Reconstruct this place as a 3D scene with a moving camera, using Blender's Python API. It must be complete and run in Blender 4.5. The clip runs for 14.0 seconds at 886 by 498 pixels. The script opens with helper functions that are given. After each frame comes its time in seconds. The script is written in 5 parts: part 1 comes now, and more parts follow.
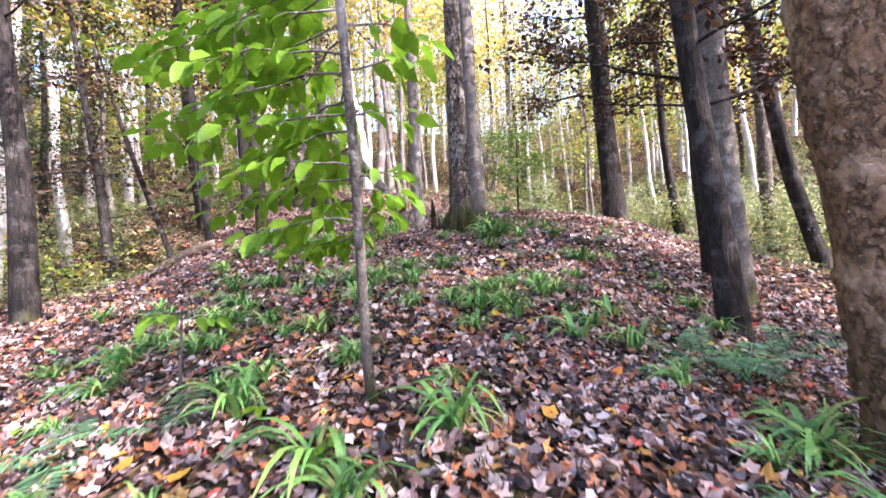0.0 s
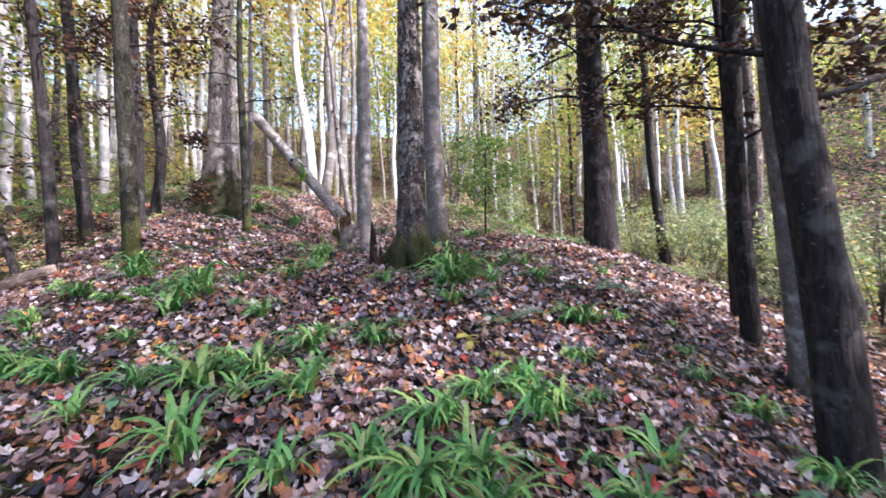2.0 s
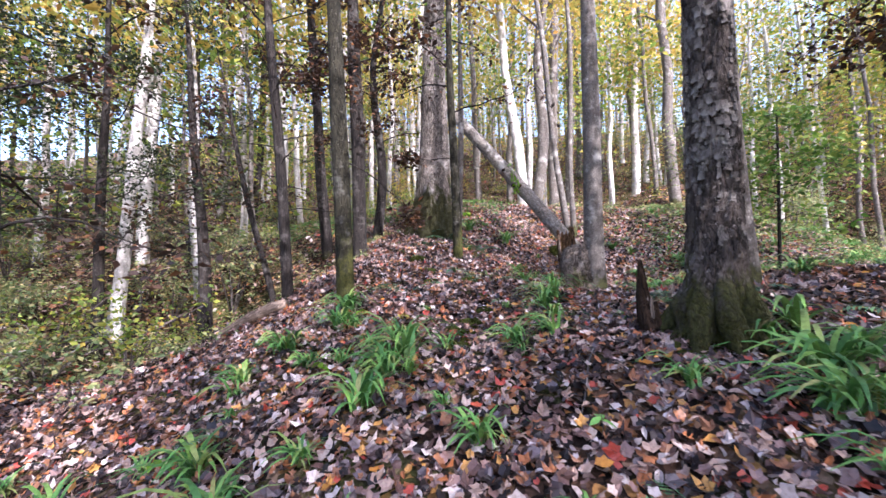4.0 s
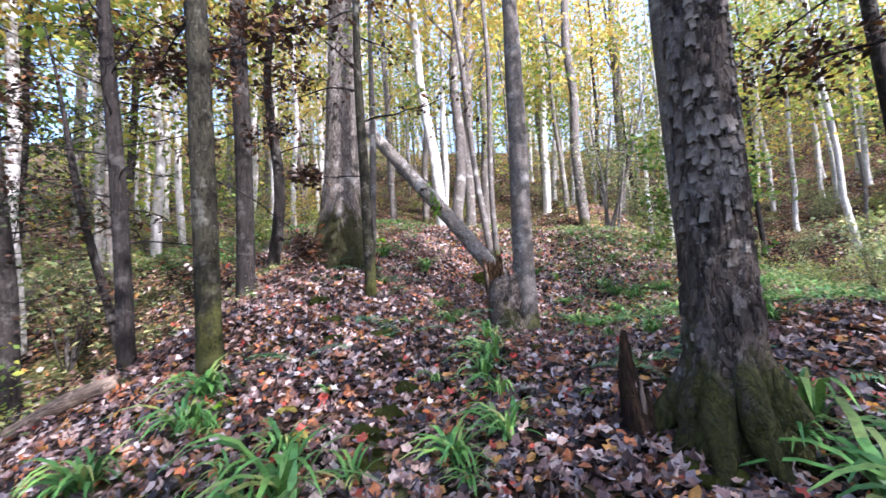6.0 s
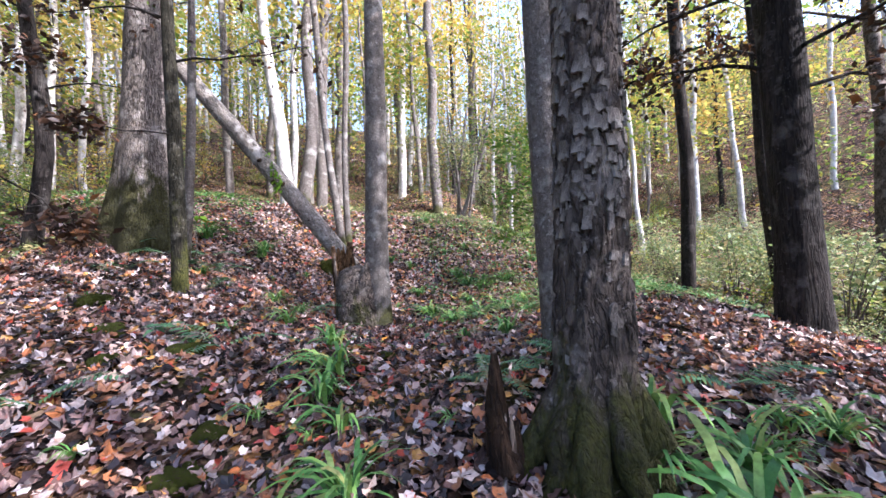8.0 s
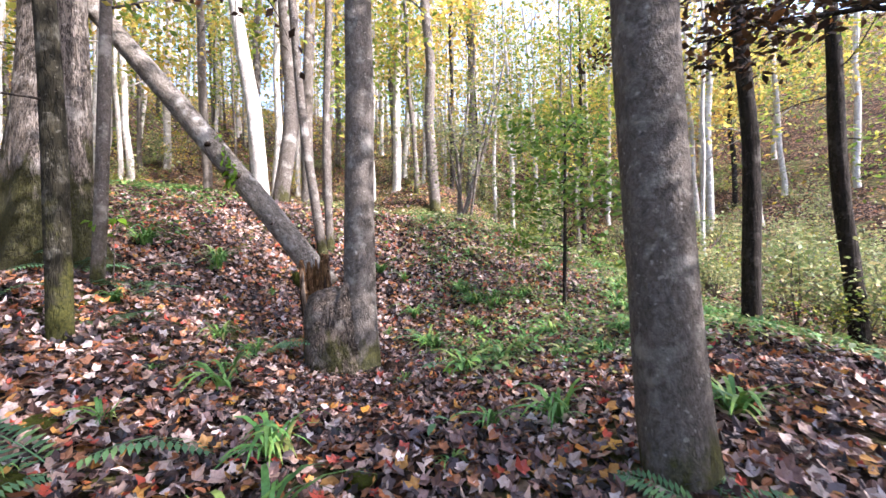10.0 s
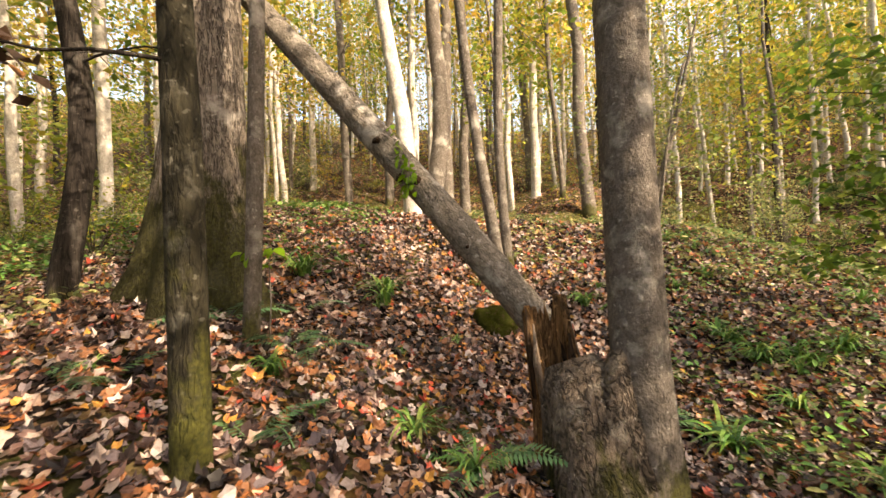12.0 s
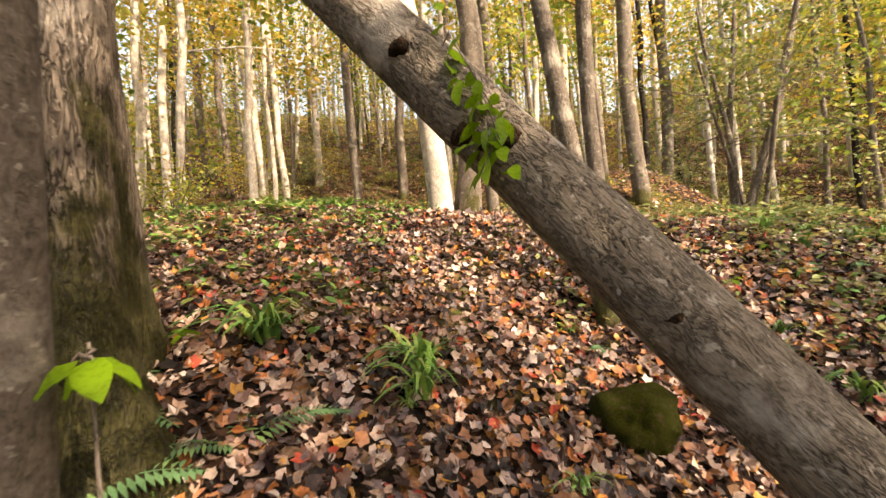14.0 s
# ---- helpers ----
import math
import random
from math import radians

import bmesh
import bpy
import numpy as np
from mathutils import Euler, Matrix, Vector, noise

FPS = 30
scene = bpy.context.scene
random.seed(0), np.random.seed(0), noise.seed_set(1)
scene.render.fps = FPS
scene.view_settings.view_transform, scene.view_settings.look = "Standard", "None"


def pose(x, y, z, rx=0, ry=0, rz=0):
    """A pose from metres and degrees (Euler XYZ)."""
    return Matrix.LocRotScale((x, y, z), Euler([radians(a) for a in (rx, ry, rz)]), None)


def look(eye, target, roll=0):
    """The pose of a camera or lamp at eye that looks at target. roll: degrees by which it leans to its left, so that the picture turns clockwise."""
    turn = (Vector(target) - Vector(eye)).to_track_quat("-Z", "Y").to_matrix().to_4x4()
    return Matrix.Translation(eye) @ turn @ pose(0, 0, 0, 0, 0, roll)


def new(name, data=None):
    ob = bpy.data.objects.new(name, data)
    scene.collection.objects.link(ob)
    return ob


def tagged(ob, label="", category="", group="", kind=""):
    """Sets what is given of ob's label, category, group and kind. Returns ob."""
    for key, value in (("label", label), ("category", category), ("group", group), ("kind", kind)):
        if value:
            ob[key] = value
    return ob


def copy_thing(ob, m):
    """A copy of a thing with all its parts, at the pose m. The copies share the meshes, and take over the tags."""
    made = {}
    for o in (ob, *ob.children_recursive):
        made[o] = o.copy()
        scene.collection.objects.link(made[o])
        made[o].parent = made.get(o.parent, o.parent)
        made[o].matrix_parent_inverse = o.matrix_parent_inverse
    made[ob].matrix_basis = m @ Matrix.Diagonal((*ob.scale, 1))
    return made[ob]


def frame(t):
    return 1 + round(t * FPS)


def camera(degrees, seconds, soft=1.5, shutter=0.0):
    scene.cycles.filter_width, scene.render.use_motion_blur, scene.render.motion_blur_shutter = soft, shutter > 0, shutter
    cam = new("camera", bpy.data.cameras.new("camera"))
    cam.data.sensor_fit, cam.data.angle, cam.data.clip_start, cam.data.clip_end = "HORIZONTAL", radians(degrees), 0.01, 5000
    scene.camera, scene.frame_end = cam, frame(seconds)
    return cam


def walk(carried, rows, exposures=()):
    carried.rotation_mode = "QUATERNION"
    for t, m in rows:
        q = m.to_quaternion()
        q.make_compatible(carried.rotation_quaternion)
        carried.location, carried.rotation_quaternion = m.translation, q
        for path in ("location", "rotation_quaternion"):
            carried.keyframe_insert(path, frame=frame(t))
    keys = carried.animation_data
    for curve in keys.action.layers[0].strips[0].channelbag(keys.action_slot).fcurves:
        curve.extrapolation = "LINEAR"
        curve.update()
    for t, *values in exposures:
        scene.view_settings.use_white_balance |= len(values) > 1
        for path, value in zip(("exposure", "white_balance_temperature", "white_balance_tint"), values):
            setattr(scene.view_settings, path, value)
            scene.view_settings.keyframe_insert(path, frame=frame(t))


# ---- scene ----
# ---------------------------------------------------------------- camera and its walk
cam = camera(94.8, 14.0, 1.5, 0.2)
PATH = [
    (0, (0.199, 1.049, 1.173), (0.152, 3.048, 1.232), -3.7),
    (0.5, (0.199, 1.593, 1.339), (0.173, 3.582, 1.545), -5.5),
    (1, (0.175, 2.164, 1.377), (0.458, 4.144, 1.342), -3.1),
    (1.5, (0.333, 2.602, 1.543), (0.699, 4.568, 1.513), -2.1),
    (2, (0.426, 3.068, 1.688), (0.564, 5.062, 1.766), -2.1),
    (2.5, (0.306, 3.581, 1.873), (0.175, 5.569, 2.054), -1.0),
    (3, (0.247, 4.095, 1.898), (-0.230, 6.029, 2.076), -1.5),
    (3.2, (0.180, 4.265, 1.950), (-0.440, 6.161, 2.100), -1.8),
    (5.3, (-0.697, 5.437, 2.434), (-1.567, 7.234, 2.555), -1.0),
    (5.5, (-0.698, 5.565, 2.451), (-1.427, 7.423, 2.585), -1.2),
    (6, (-0.604, 5.838, 2.578), (-1.019, 7.787, 2.755), -3.0),
    (6.5, (-0.520, 5.904, 2.636), (-0.652, 7.889, 2.845), -3.6),
    (7, (-0.514, 5.977, 2.631), (-0.376, 7.961, 2.836), -3.6),
    (7.2, (-0.531, 6.043, 2.607), (-0.309, 8.023, 2.783), -3.5),
    (9.3, (-0.673, 7.463, 2.954), (-0.345, 9.436, 2.939), -1.5),
    (9.5, (-0.590, 7.620, 2.938), (-0.243, 9.589, 2.936), -1.7),
    (10, (-0.510, 8.002, 3.029), (-0.196, 9.977, 3.048), -1.6),
    (10.5, (-0.791, 8.426, 3.079), (-0.775, 10.426, 3.071), 0.2),
    (11, (-1.057, 8.912, 3.145), (-1.249, 10.900, 3.237), -0.0),
    (11.5, (-1.306, 9.436, 3.255), (-1.565, 11.414, 3.401), -1.8),
    (12, (-1.581, 9.911, 3.296), (-1.829, 11.894, 3.379), -2.7),
    (12.5, (-1.728, 10.534, 3.322), (-2.002, 12.512, 3.426), -4.6),
    (13, (-1.930, 11.016, 3.358), (-2.257, 12.982, 3.531), -5.5),
    (13.5, (-2.178, 11.524, 3.551), (-2.483, 13.500, 3.596), -4.2),
    (14, (-2.263, 12.042, 3.669), (-2.574, 14.017, 3.716), -4.5),
]
EXPOSURES = [(0.0, 3.05, 6000, 27), (0.5, 2.75, 5800, 28), (1.0, 2.75, 5700, 26), (2.0, 2.65, 5600, 23), (3.0, 2.45, 5700, 25), (5.5, 2.5, 5600, 21), (7.0, 2.4, 5400, 20), (9.5, 2.7, 6000, 23), (10.2, 2.6, 6100, 20), (11.0, 2.35, 7600, 15), (11.5, 2.28, 8100, 14), (12.5, 2.25, 10800, 17), (14.0, 2.3, 10000, 18)]
walk(cam, [(t, look(eye, target, roll)) for t, eye, target, roll in PATH], EXPOSURES)

# ---------------------------------------------------------------- light
world = bpy.data.worlds.new("sky")
scene.world = world
world.use_nodes = True
wn = world.node_tree
wn.nodes.clear()
sky = wn.nodes.new("ShaderNodeTexSky")
sky.sky_type = "NISHITA"
sky.sun_disc = False
sky.sun_elevation = radians(38)
sky.sun_rotation = radians(118)
sky.air_density, sky.dust_density = 1.0, 2.5
wbg = wn.nodes.new("ShaderNodeBackground")
wbg.inputs["Strength"].default_value = 0.15
wout = wn.nodes.new("ShaderNodeOutputWorld")
wn.links.new(sky.outputs[0], wbg.inputs[0])
wn.links.new(wbg.outputs[0], wout.inputs[0])
sun = new("sun", bpy.data.lights.new("sun", "SUN"))
sun.data.energy, sun.data.angle, sun.data.color = 2.5, radians(0.6), (1.0, 0.95, 0.87)
SUN_WAY = Vector((math.sin(radians(118)) * math.cos(radians(38)), math.cos(radians(118)) * math.cos(radians(38)), math.sin(radians(38))))
sun.matrix_world = look(SUN_WAY * 80, (0, 8, 2))

# ---------------------------------------------------------------- materials
def node(nt, kind, **values):
    n = nt.nodes.new(kind)
    for k, v in values.items():
        n.inputs[k.replace("_", " ")].default_value = v
    return n


def ramp(nt, stops, source, constant=False):
    n = nt.nodes.new("ShaderNodeValToRGB")
    n.color_ramp.interpolation = "CONSTANT" if constant else "LINEAR"
    e = n.color_ramp.elements
    while len(e) < len(stops):
        e.new(0.5)
    for el, (p, c) in zip(e, stops):
        el.position, el.color = p, (*c, 1)
    nt.links.new(source, n.inputs[0])
    return n.outputs[0]


def mix(nt, fac, a, b, kind="MIX"):
    n = nt.nodes.new("ShaderNodeMix")
    n.data_type, n.blend_type = "RGBA", kind
    for s, v in ((0, fac), (6, a), (7, b)):
        if isinstance(v, (int, float)):
            n.inputs[s].default_value = v
        elif isinstance(v, tuple):
            n.inputs[s].default_value = (*v, 1)
        else:
            nt.links.new(v, n.inputs[s])
    return n.outputs[2]


def math_node(nt, op, a, b):
    n = nt.nodes.new("ShaderNodeMath")
    n.operation = op
    for s, v in ((0, a), (1, b)):
        if isinstance(v, (int, float)):
            n.inputs[s].default_value = v
        else:
            nt.links.new(v, n.inputs[s])
    return n.outputs[0]


def coords(nt, scale=(1, 1, 1)):
    tc = nt.nodes.new("ShaderNodeTexCoord")
    mp = nt.nodes.new("ShaderNodeMapping")
    mp.inputs["Scale"].default_value = scale
    nt.links.new(tc.outputs["Object"], mp.inputs[0])
    return mp.outputs[0]


def noise_tex(nt, vec, scale, detail=4.0, rough=0.6):
    n = node(nt, "ShaderNodeTexNoise", Scale=scale, Detail=detail, Roughness=rough)
    nt.links.new(vec, n.inputs["Vector"])
    return n.outputs["Fac"]


def surface(name, rough=0.85, spec=0.25):
    m = bpy.data.materials.new(name)
    m.use_nodes = True
    nt = m.node_tree
    b = nt.nodes["Principled BSDF"]
    b.inputs["Roughness"].default_value = rough
    b.inputs["Specular IOR Level"].default_value = spec
    return m, nt, b


def bump(nt, b, height, strength, distance):
    n = node(nt, "ShaderNodeBump", Strength=strength, Distance=distance)
    nt.links.new(height, n.inputs["Height"])
    nt.links.new(n.outputs[0], b.inputs["Normal"])


def bark(name, dark, light, lichen, furrow=9.0, stretch=0.16, moss=0.0, moss_top=0.8, relief=0.02, rings=False, cracks=0.6):
    """Bark: furrows along the stem, blotches of lichen, moss that climbs from the foot in tongues."""
    m, nt, b = surface(name, 0.92, 0.15)
    vec = coords(nt, (1, 1, stretch))
    plain = coords(nt)
    fine = noise_tex(nt, vec, furrow * 4, 6, 0.7)
    wide = noise_tex(nt, vec, furrow, 5, 0.65)
    col = ramp(nt, [(0.3, dark), (0.52, tuple((a + c) / 2 for a, c in zip(dark, light))), (0.72, light)], wide)
    col = mix(nt, 0.45, col, ramp(nt, [(0.3, dark), (0.7, light)], fine))
    wob = nt.nodes.new("ShaderNodeVectorMath")
    wob.operation = "MULTIPLY_ADD"
    wob.inputs[1].default_value = (0.12, 0.12, 0.12)
    warp = node(nt, "ShaderNodeTexNoise", Scale=furrow * 0.7, Detail=3.0)
    nt.links.new(vec, warp.inputs["Vector"])
    nt.links.new(warp.outputs["Color"], wob.inputs[0])
    nt.links.new(vec, wob.inputs[2])
    lines = noise_tex(nt, wob.outputs[0], furrow * 1.7, 3, 0.55)
    ridge = math_node(nt, "ABSOLUTE", math_node(nt, "SUBTRACT", lines, 0.5), 0)
    gap = ramp(nt, [(0.0, (1 - cracks,) * 3), (0.025, (1 - 0.6 * cracks,) * 3), (0.07, (1, 1, 1))], ridge)
    col = mix(nt, 1.0, col, gap, "MULTIPLY")
    blot = noise_tex(nt, plain, 3.5, 5, 0.62)
    col = mix(nt, ramp(nt, [(0.54, (0, 0, 0)), (0.66, (1, 1, 1))], blot), col, lichen)
    speck = noise_tex(nt, plain, 28.0, 3, 0.5)
    col = mix(nt, ramp(nt, [(0.64, (0, 0, 0)), (0.7, (0.6, 0.6, 0.6))], speck), col, tuple(min(1, 1.25 * c) for c in lichen))
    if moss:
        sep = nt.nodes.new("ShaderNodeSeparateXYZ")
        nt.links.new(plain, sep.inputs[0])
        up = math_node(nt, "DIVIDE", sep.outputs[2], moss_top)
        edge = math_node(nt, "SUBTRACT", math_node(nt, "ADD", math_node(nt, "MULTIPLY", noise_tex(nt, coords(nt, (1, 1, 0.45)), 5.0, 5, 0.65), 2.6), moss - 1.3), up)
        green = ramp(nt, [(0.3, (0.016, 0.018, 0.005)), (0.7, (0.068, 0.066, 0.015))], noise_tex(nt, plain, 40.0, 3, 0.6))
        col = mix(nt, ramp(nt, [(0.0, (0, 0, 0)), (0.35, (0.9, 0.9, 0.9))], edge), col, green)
    nt.links.new(col, b.inputs["Base Color"])
    h = math_node(nt, "ADD", math_node(nt, "ADD", wide, math_node(nt, "MULTIPLY", fine, 0.6)), math_node(nt, "MULTIPLY", gap, cracks))
    if rings:
        h = math_node(nt, "ADD", h, math_node(nt, "MULTIPLY", noise_tex(nt, coords(nt, (1, 1, 4)), 9.0, 5, 0.65), 0.3))
    bump(nt, b, h, 1.0, relief)
    return m


def leaf(name, stops, translucent=0.45, rough=0.55, per_object=False, constant=False, vein=True):
    """Leaf: each blade its own colour, light passing through it."""
    m, nt, b = surface(name, rough, 0.35)
    geo = nt.nodes.new("ShaderNodeNewGeometry")
    pick = geo.outputs["Random Per Island"]
    if per_object:
        info = nt.nodes.new("ShaderNodeObjectInfo")
        pick = math_node(nt, "FRACT", math_node(nt, "ADD", math_node(nt, "MULTIPLY", pick, 0.45), info.outputs["Random"]), 0)
    col = ramp(nt, stops, pick, constant)
    spots = noise_tex(nt, coords(nt), 60.0, 3, 0.6)
    col = mix(nt, 0.75, col, ramp(nt, [(0.3, (0.55, 0.5, 0.45)), (0.55, (1, 1, 1)), (0.8, (1.0, 1.0, 1.0))], spots), "MULTIPLY")
    nt.links.new(col, b.inputs["Base Color"])
    if translucent:
        tr = nt.nodes.new("ShaderNodeBsdfTranslucent")
        nt.links.new(col, tr.inputs[0])
        ms = nt.nodes.new("ShaderNodeMixShader")
        ms.inputs[0].default_value = translucent
        nt.links.new(b.outputs[0], ms.inputs[1])
        nt.links.new(tr.outputs[0], ms.inputs[2])
        nt.links.new(ms.outputs[0], nt.nodes["Material Output"].inputs[0])
    return m


def soil_material():
    """Dark soil, wholly strewn with small dead leaves: each cell a leaf colour."""
    m, nt, b = surface("forest_soil", 0.95, 0.1)
    p = coords(nt)
    wob = nt.nodes.new("ShaderNodeVectorMath")
    wob.operation = "MULTIPLY_ADD"
    wob.inputs[1].default_value = (0.05, 0.05, 0.05)
    ntx = node(nt, "ShaderNodeTexNoise", Scale=9.0, Detail=3.0)
    nt.links.new(p, ntx.inputs["Vector"])
    nt.links.new(ntx.outputs["Color"], wob.inputs[0])
    nt.links.new(p, wob.inputs[2])
    cells = node(nt, "ShaderNodeTexVoronoi", Scale=15.0)
    nt.links.new(wob.outputs[0], cells.inputs["Vector"])
    sep = nt.nodes.new("ShaderNodeSeparateColor")
    nt.links.new(cells.outputs["Color"], sep.inputs[0])
    col = ramp(nt, [(0.0, (0.014, 0.009, 0.007)), (0.3, (0.035, 0.02, 0.014)), (0.5, (0.08, 0.044, 0.029)), (0.68, (0.17, 0.1, 0.065)), (0.82, (0.26, 0.17, 0.12)), (0.93, (0.34, 0.17, 0.06))], sep.outputs[0], True)
    patch = ramp(nt, [(0.4, (0.45, 0.4, 0.36)), (0.6, (1, 1, 1))], noise_tex(nt, p, 1.3, 5, 0.7))
    col = mix(nt, 0.8, col, patch, "MULTIPLY")
    herbs = ramp(nt, [(0.5, (0, 0, 0)), (0.62, (0.6, 0.6, 0.6))], noise_tex(nt, p, 0.5, 6, 0.75))
    col = mix(nt, herbs, col, ramp(nt, [(0.35, (0.05, 0.06, 0.015)), (0.65, (0.16, 0.17, 0.05))], noise_tex(nt, p, 22.0, 4, 0.7)))
    nt.links.new(col, b.inputs["Base Color"])
    bump(nt, b, math_node(nt, "ADD", cells.outputs["Distance"], noise_tex(nt, p, 20.0, 6, 0.7)), 1.0, 0.05)
    return m


def moss_material(name, k):
    m, nt, b = surface(name, 1.0, 0.05)
    p = coords(nt)
    col = ramp(nt, [(0.3, (0.03 * k, 0.04 * k, 0.008 * k)), (0.55, (0.085 * k, 0.1 * k, 0.018 * k)), (0.75, (0.15 * k, 0.17 * k, 0.03 * k))], noise_tex(nt, p, 30.0, 5, 0.7))
    col = mix(nt, ramp(nt, [(0.55, (0, 0, 0)), (0.65, (0.8, 0.8, 0.8))], noise_tex(nt, p, 6.0, 4, 0.6)), col, (0.09, 0.06, 0.04))
    nt.links.new(col, b.inputs["Base Color"])
    bump(nt, b, math_node(nt, "ADD", noise_tex(nt, p, 70.0, 4, 0.7), noise_tex(nt, p, 9.0, 5, 0.7)), 1.0, 0.05)
    return m


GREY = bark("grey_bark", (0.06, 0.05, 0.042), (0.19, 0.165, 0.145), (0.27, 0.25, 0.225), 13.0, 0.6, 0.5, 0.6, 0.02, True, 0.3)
GREY_LOG = bark("grey_log_bark", (0.13, 0.11, 0.09), (0.37, 0.325, 0.275), (0.46, 0.43, 0.39), 20.0, 0.4, relief=0.035, cracks=0.6)
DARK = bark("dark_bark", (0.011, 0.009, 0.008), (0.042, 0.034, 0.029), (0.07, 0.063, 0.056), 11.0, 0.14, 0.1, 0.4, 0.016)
PALE = bark("pale_bark", (0.24, 0.22, 0.2), (0.58, 0.545, 0.5), (0.66, 0.63, 0.59), 6.0, 0.6, relief=0.008, cracks=0.25)
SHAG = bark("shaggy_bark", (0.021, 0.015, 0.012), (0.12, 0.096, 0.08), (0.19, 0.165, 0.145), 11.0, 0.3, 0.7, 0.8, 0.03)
PLATE = bark("bark_plate", (0.05, 0.042, 0.036), (0.21, 0.18, 0.155), (0.29, 0.26, 0.225), 22.0, 0.5, relief=0.01, cracks=0.4)
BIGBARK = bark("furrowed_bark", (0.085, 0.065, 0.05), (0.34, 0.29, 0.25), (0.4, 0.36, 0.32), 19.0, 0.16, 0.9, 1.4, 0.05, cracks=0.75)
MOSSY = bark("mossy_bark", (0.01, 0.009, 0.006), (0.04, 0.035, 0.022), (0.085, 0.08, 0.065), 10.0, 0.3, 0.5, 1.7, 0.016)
WARM = bark("warm_brown_bark", (0.09, 0.05, 0.027), (0.27, 0.17, 0.1), (0.34, 0.23, 0.15), 7.0, 0.7, relief=0.025, cracks=0.6)
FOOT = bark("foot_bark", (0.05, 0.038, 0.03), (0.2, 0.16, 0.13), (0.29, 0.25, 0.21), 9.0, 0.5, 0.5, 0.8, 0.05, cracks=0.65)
ROT = bark("rotten_wood", (0.008, 0.005, 0.004), (0.065, 0.036, 0.02), (0.11, 0.065, 0.038), 12.0, 0.1, relief=0.03)
TORN = bark("torn_wood", (0.05, 0.022, 0.01), (0.3, 0.16, 0.07), (0.36, 0.2, 0.1), 14.0, 0.12, relief=0.03, cracks=0.7)
CUT = bark("weathered_wood", (0.1, 0.07, 0.05), (0.27, 0.2, 0.15), (0.34, 0.26, 0.2), 12.0, 0.12, relief=0.01)
TWIG = bark("twig_bark", (0.06, 0.05, 0.045), (0.2, 0.17, 0.15), (0.3, 0.28, 0.26), 20.0, 0.2, relief=0.003)
SOIL = soil_material()
MOSS = moss_material("moss", 1.0)
ROCK_MOSS = moss_material("rock_moss", 0.6)
LITTER = leaf("dead_leaf", [(0.0, (0.014, 0.009, 0.009)), (0.14, (0.042, 0.024, 0.022)), (0.27, (0.12, 0.066, 0.056)), (0.38, (0.23, 0.14, 0.125)), (0.47, (0.13, 0.1, 0.108)), (0.55, (0.38, 0.26, 0.21)), (0.65, (0.26, 0.115, 0.06)), (0.74, (0.44, 0.34, 0.3)), (0.83, (0.36, 0.13, 0.05)), (0.89, (0.52, 0.44, 0.42)), (0.94, (0.45, 0.23, 0.06)), (0.975, (0.4, 0.07, 0.045))], 0.15, 0.4, constant=True)
RED_LEAF = leaf("red_leaf", [(0.0, (0.5, 0.03, 0.03)), (1.0, (0.6, 0.12, 0.06))], 0.3, per_object=True)
GOLD_LEAF = leaf("gold_leaf", [(0.0, (0.62, 0.36, 0.05)), (0.5, (0.6, 0.22, 0.03)), (1.0, (0.68, 0.5, 0.16))], 0.3, per_object=True)
SEDGE = leaf("sedge_blade", [(0.0, (0.055, 0.155, 0.04)), (0.5, (0.11, 0.27, 0.065)), (0.85, (0.19, 0.35, 0.075)), (1.0, (0.33, 0.3, 0.11))], 0.25, 0.4)
FERN = leaf("fern_frond", [(0.0, (0.06, 0.15, 0.07)), (0.6, (0.1, 0.22, 0.1)), (1.0, (0.16, 0.28, 0.1))], 0.25, 0.5)
LIME = leaf("fresh_leaf", [(0.0, (0.08, 0.2, 0.012)), (0.5, (0.14, 0.29, 0.016)), (1.0, (0.24, 0.37, 0.025))], 0.5, 0.45)
YOUNG = leaf("young_leaf", [(0.0, (0.05, 0.12, 0.02)), (0.6, (0.11, 0.2, 0.03)), (1.0, (0.24, 0.28, 0.06))], 0.45)
YELLOW_CROWN = leaf("yellow_leaf", [(0.0, (0.5, 0.31, 0.06)), (0.4, (0.58, 0.44, 0.1)), (0.75, (0.45, 0.45, 0.1)), (1.0, (0.48, 0.25, 0.06))], 0.55)
GREEN_CROWN = leaf("green_leaf", [(0.0, (0.1, 0.17, 0.03)), (0.5, (0.2, 0.28, 0.05)), (0.8, (0.36, 0.38, 0.06)), (1.0, (0.45, 0.34, 0.06))], 0.5)
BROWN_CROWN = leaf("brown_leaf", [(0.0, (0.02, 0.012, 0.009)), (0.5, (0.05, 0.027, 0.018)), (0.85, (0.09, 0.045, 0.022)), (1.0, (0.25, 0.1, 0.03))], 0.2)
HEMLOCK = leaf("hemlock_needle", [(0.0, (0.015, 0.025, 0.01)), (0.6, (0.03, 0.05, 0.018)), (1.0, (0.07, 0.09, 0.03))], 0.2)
BUSH = leaf("bush_leaf", [(0.0, (0.1, 0.16, 0.06)), (0.45, (0.2, 0.26, 0.1)), (0.75, (0.36, 0.37, 0.15)), (1.0, (0.42, 0.33, 0.16))], 0.4)

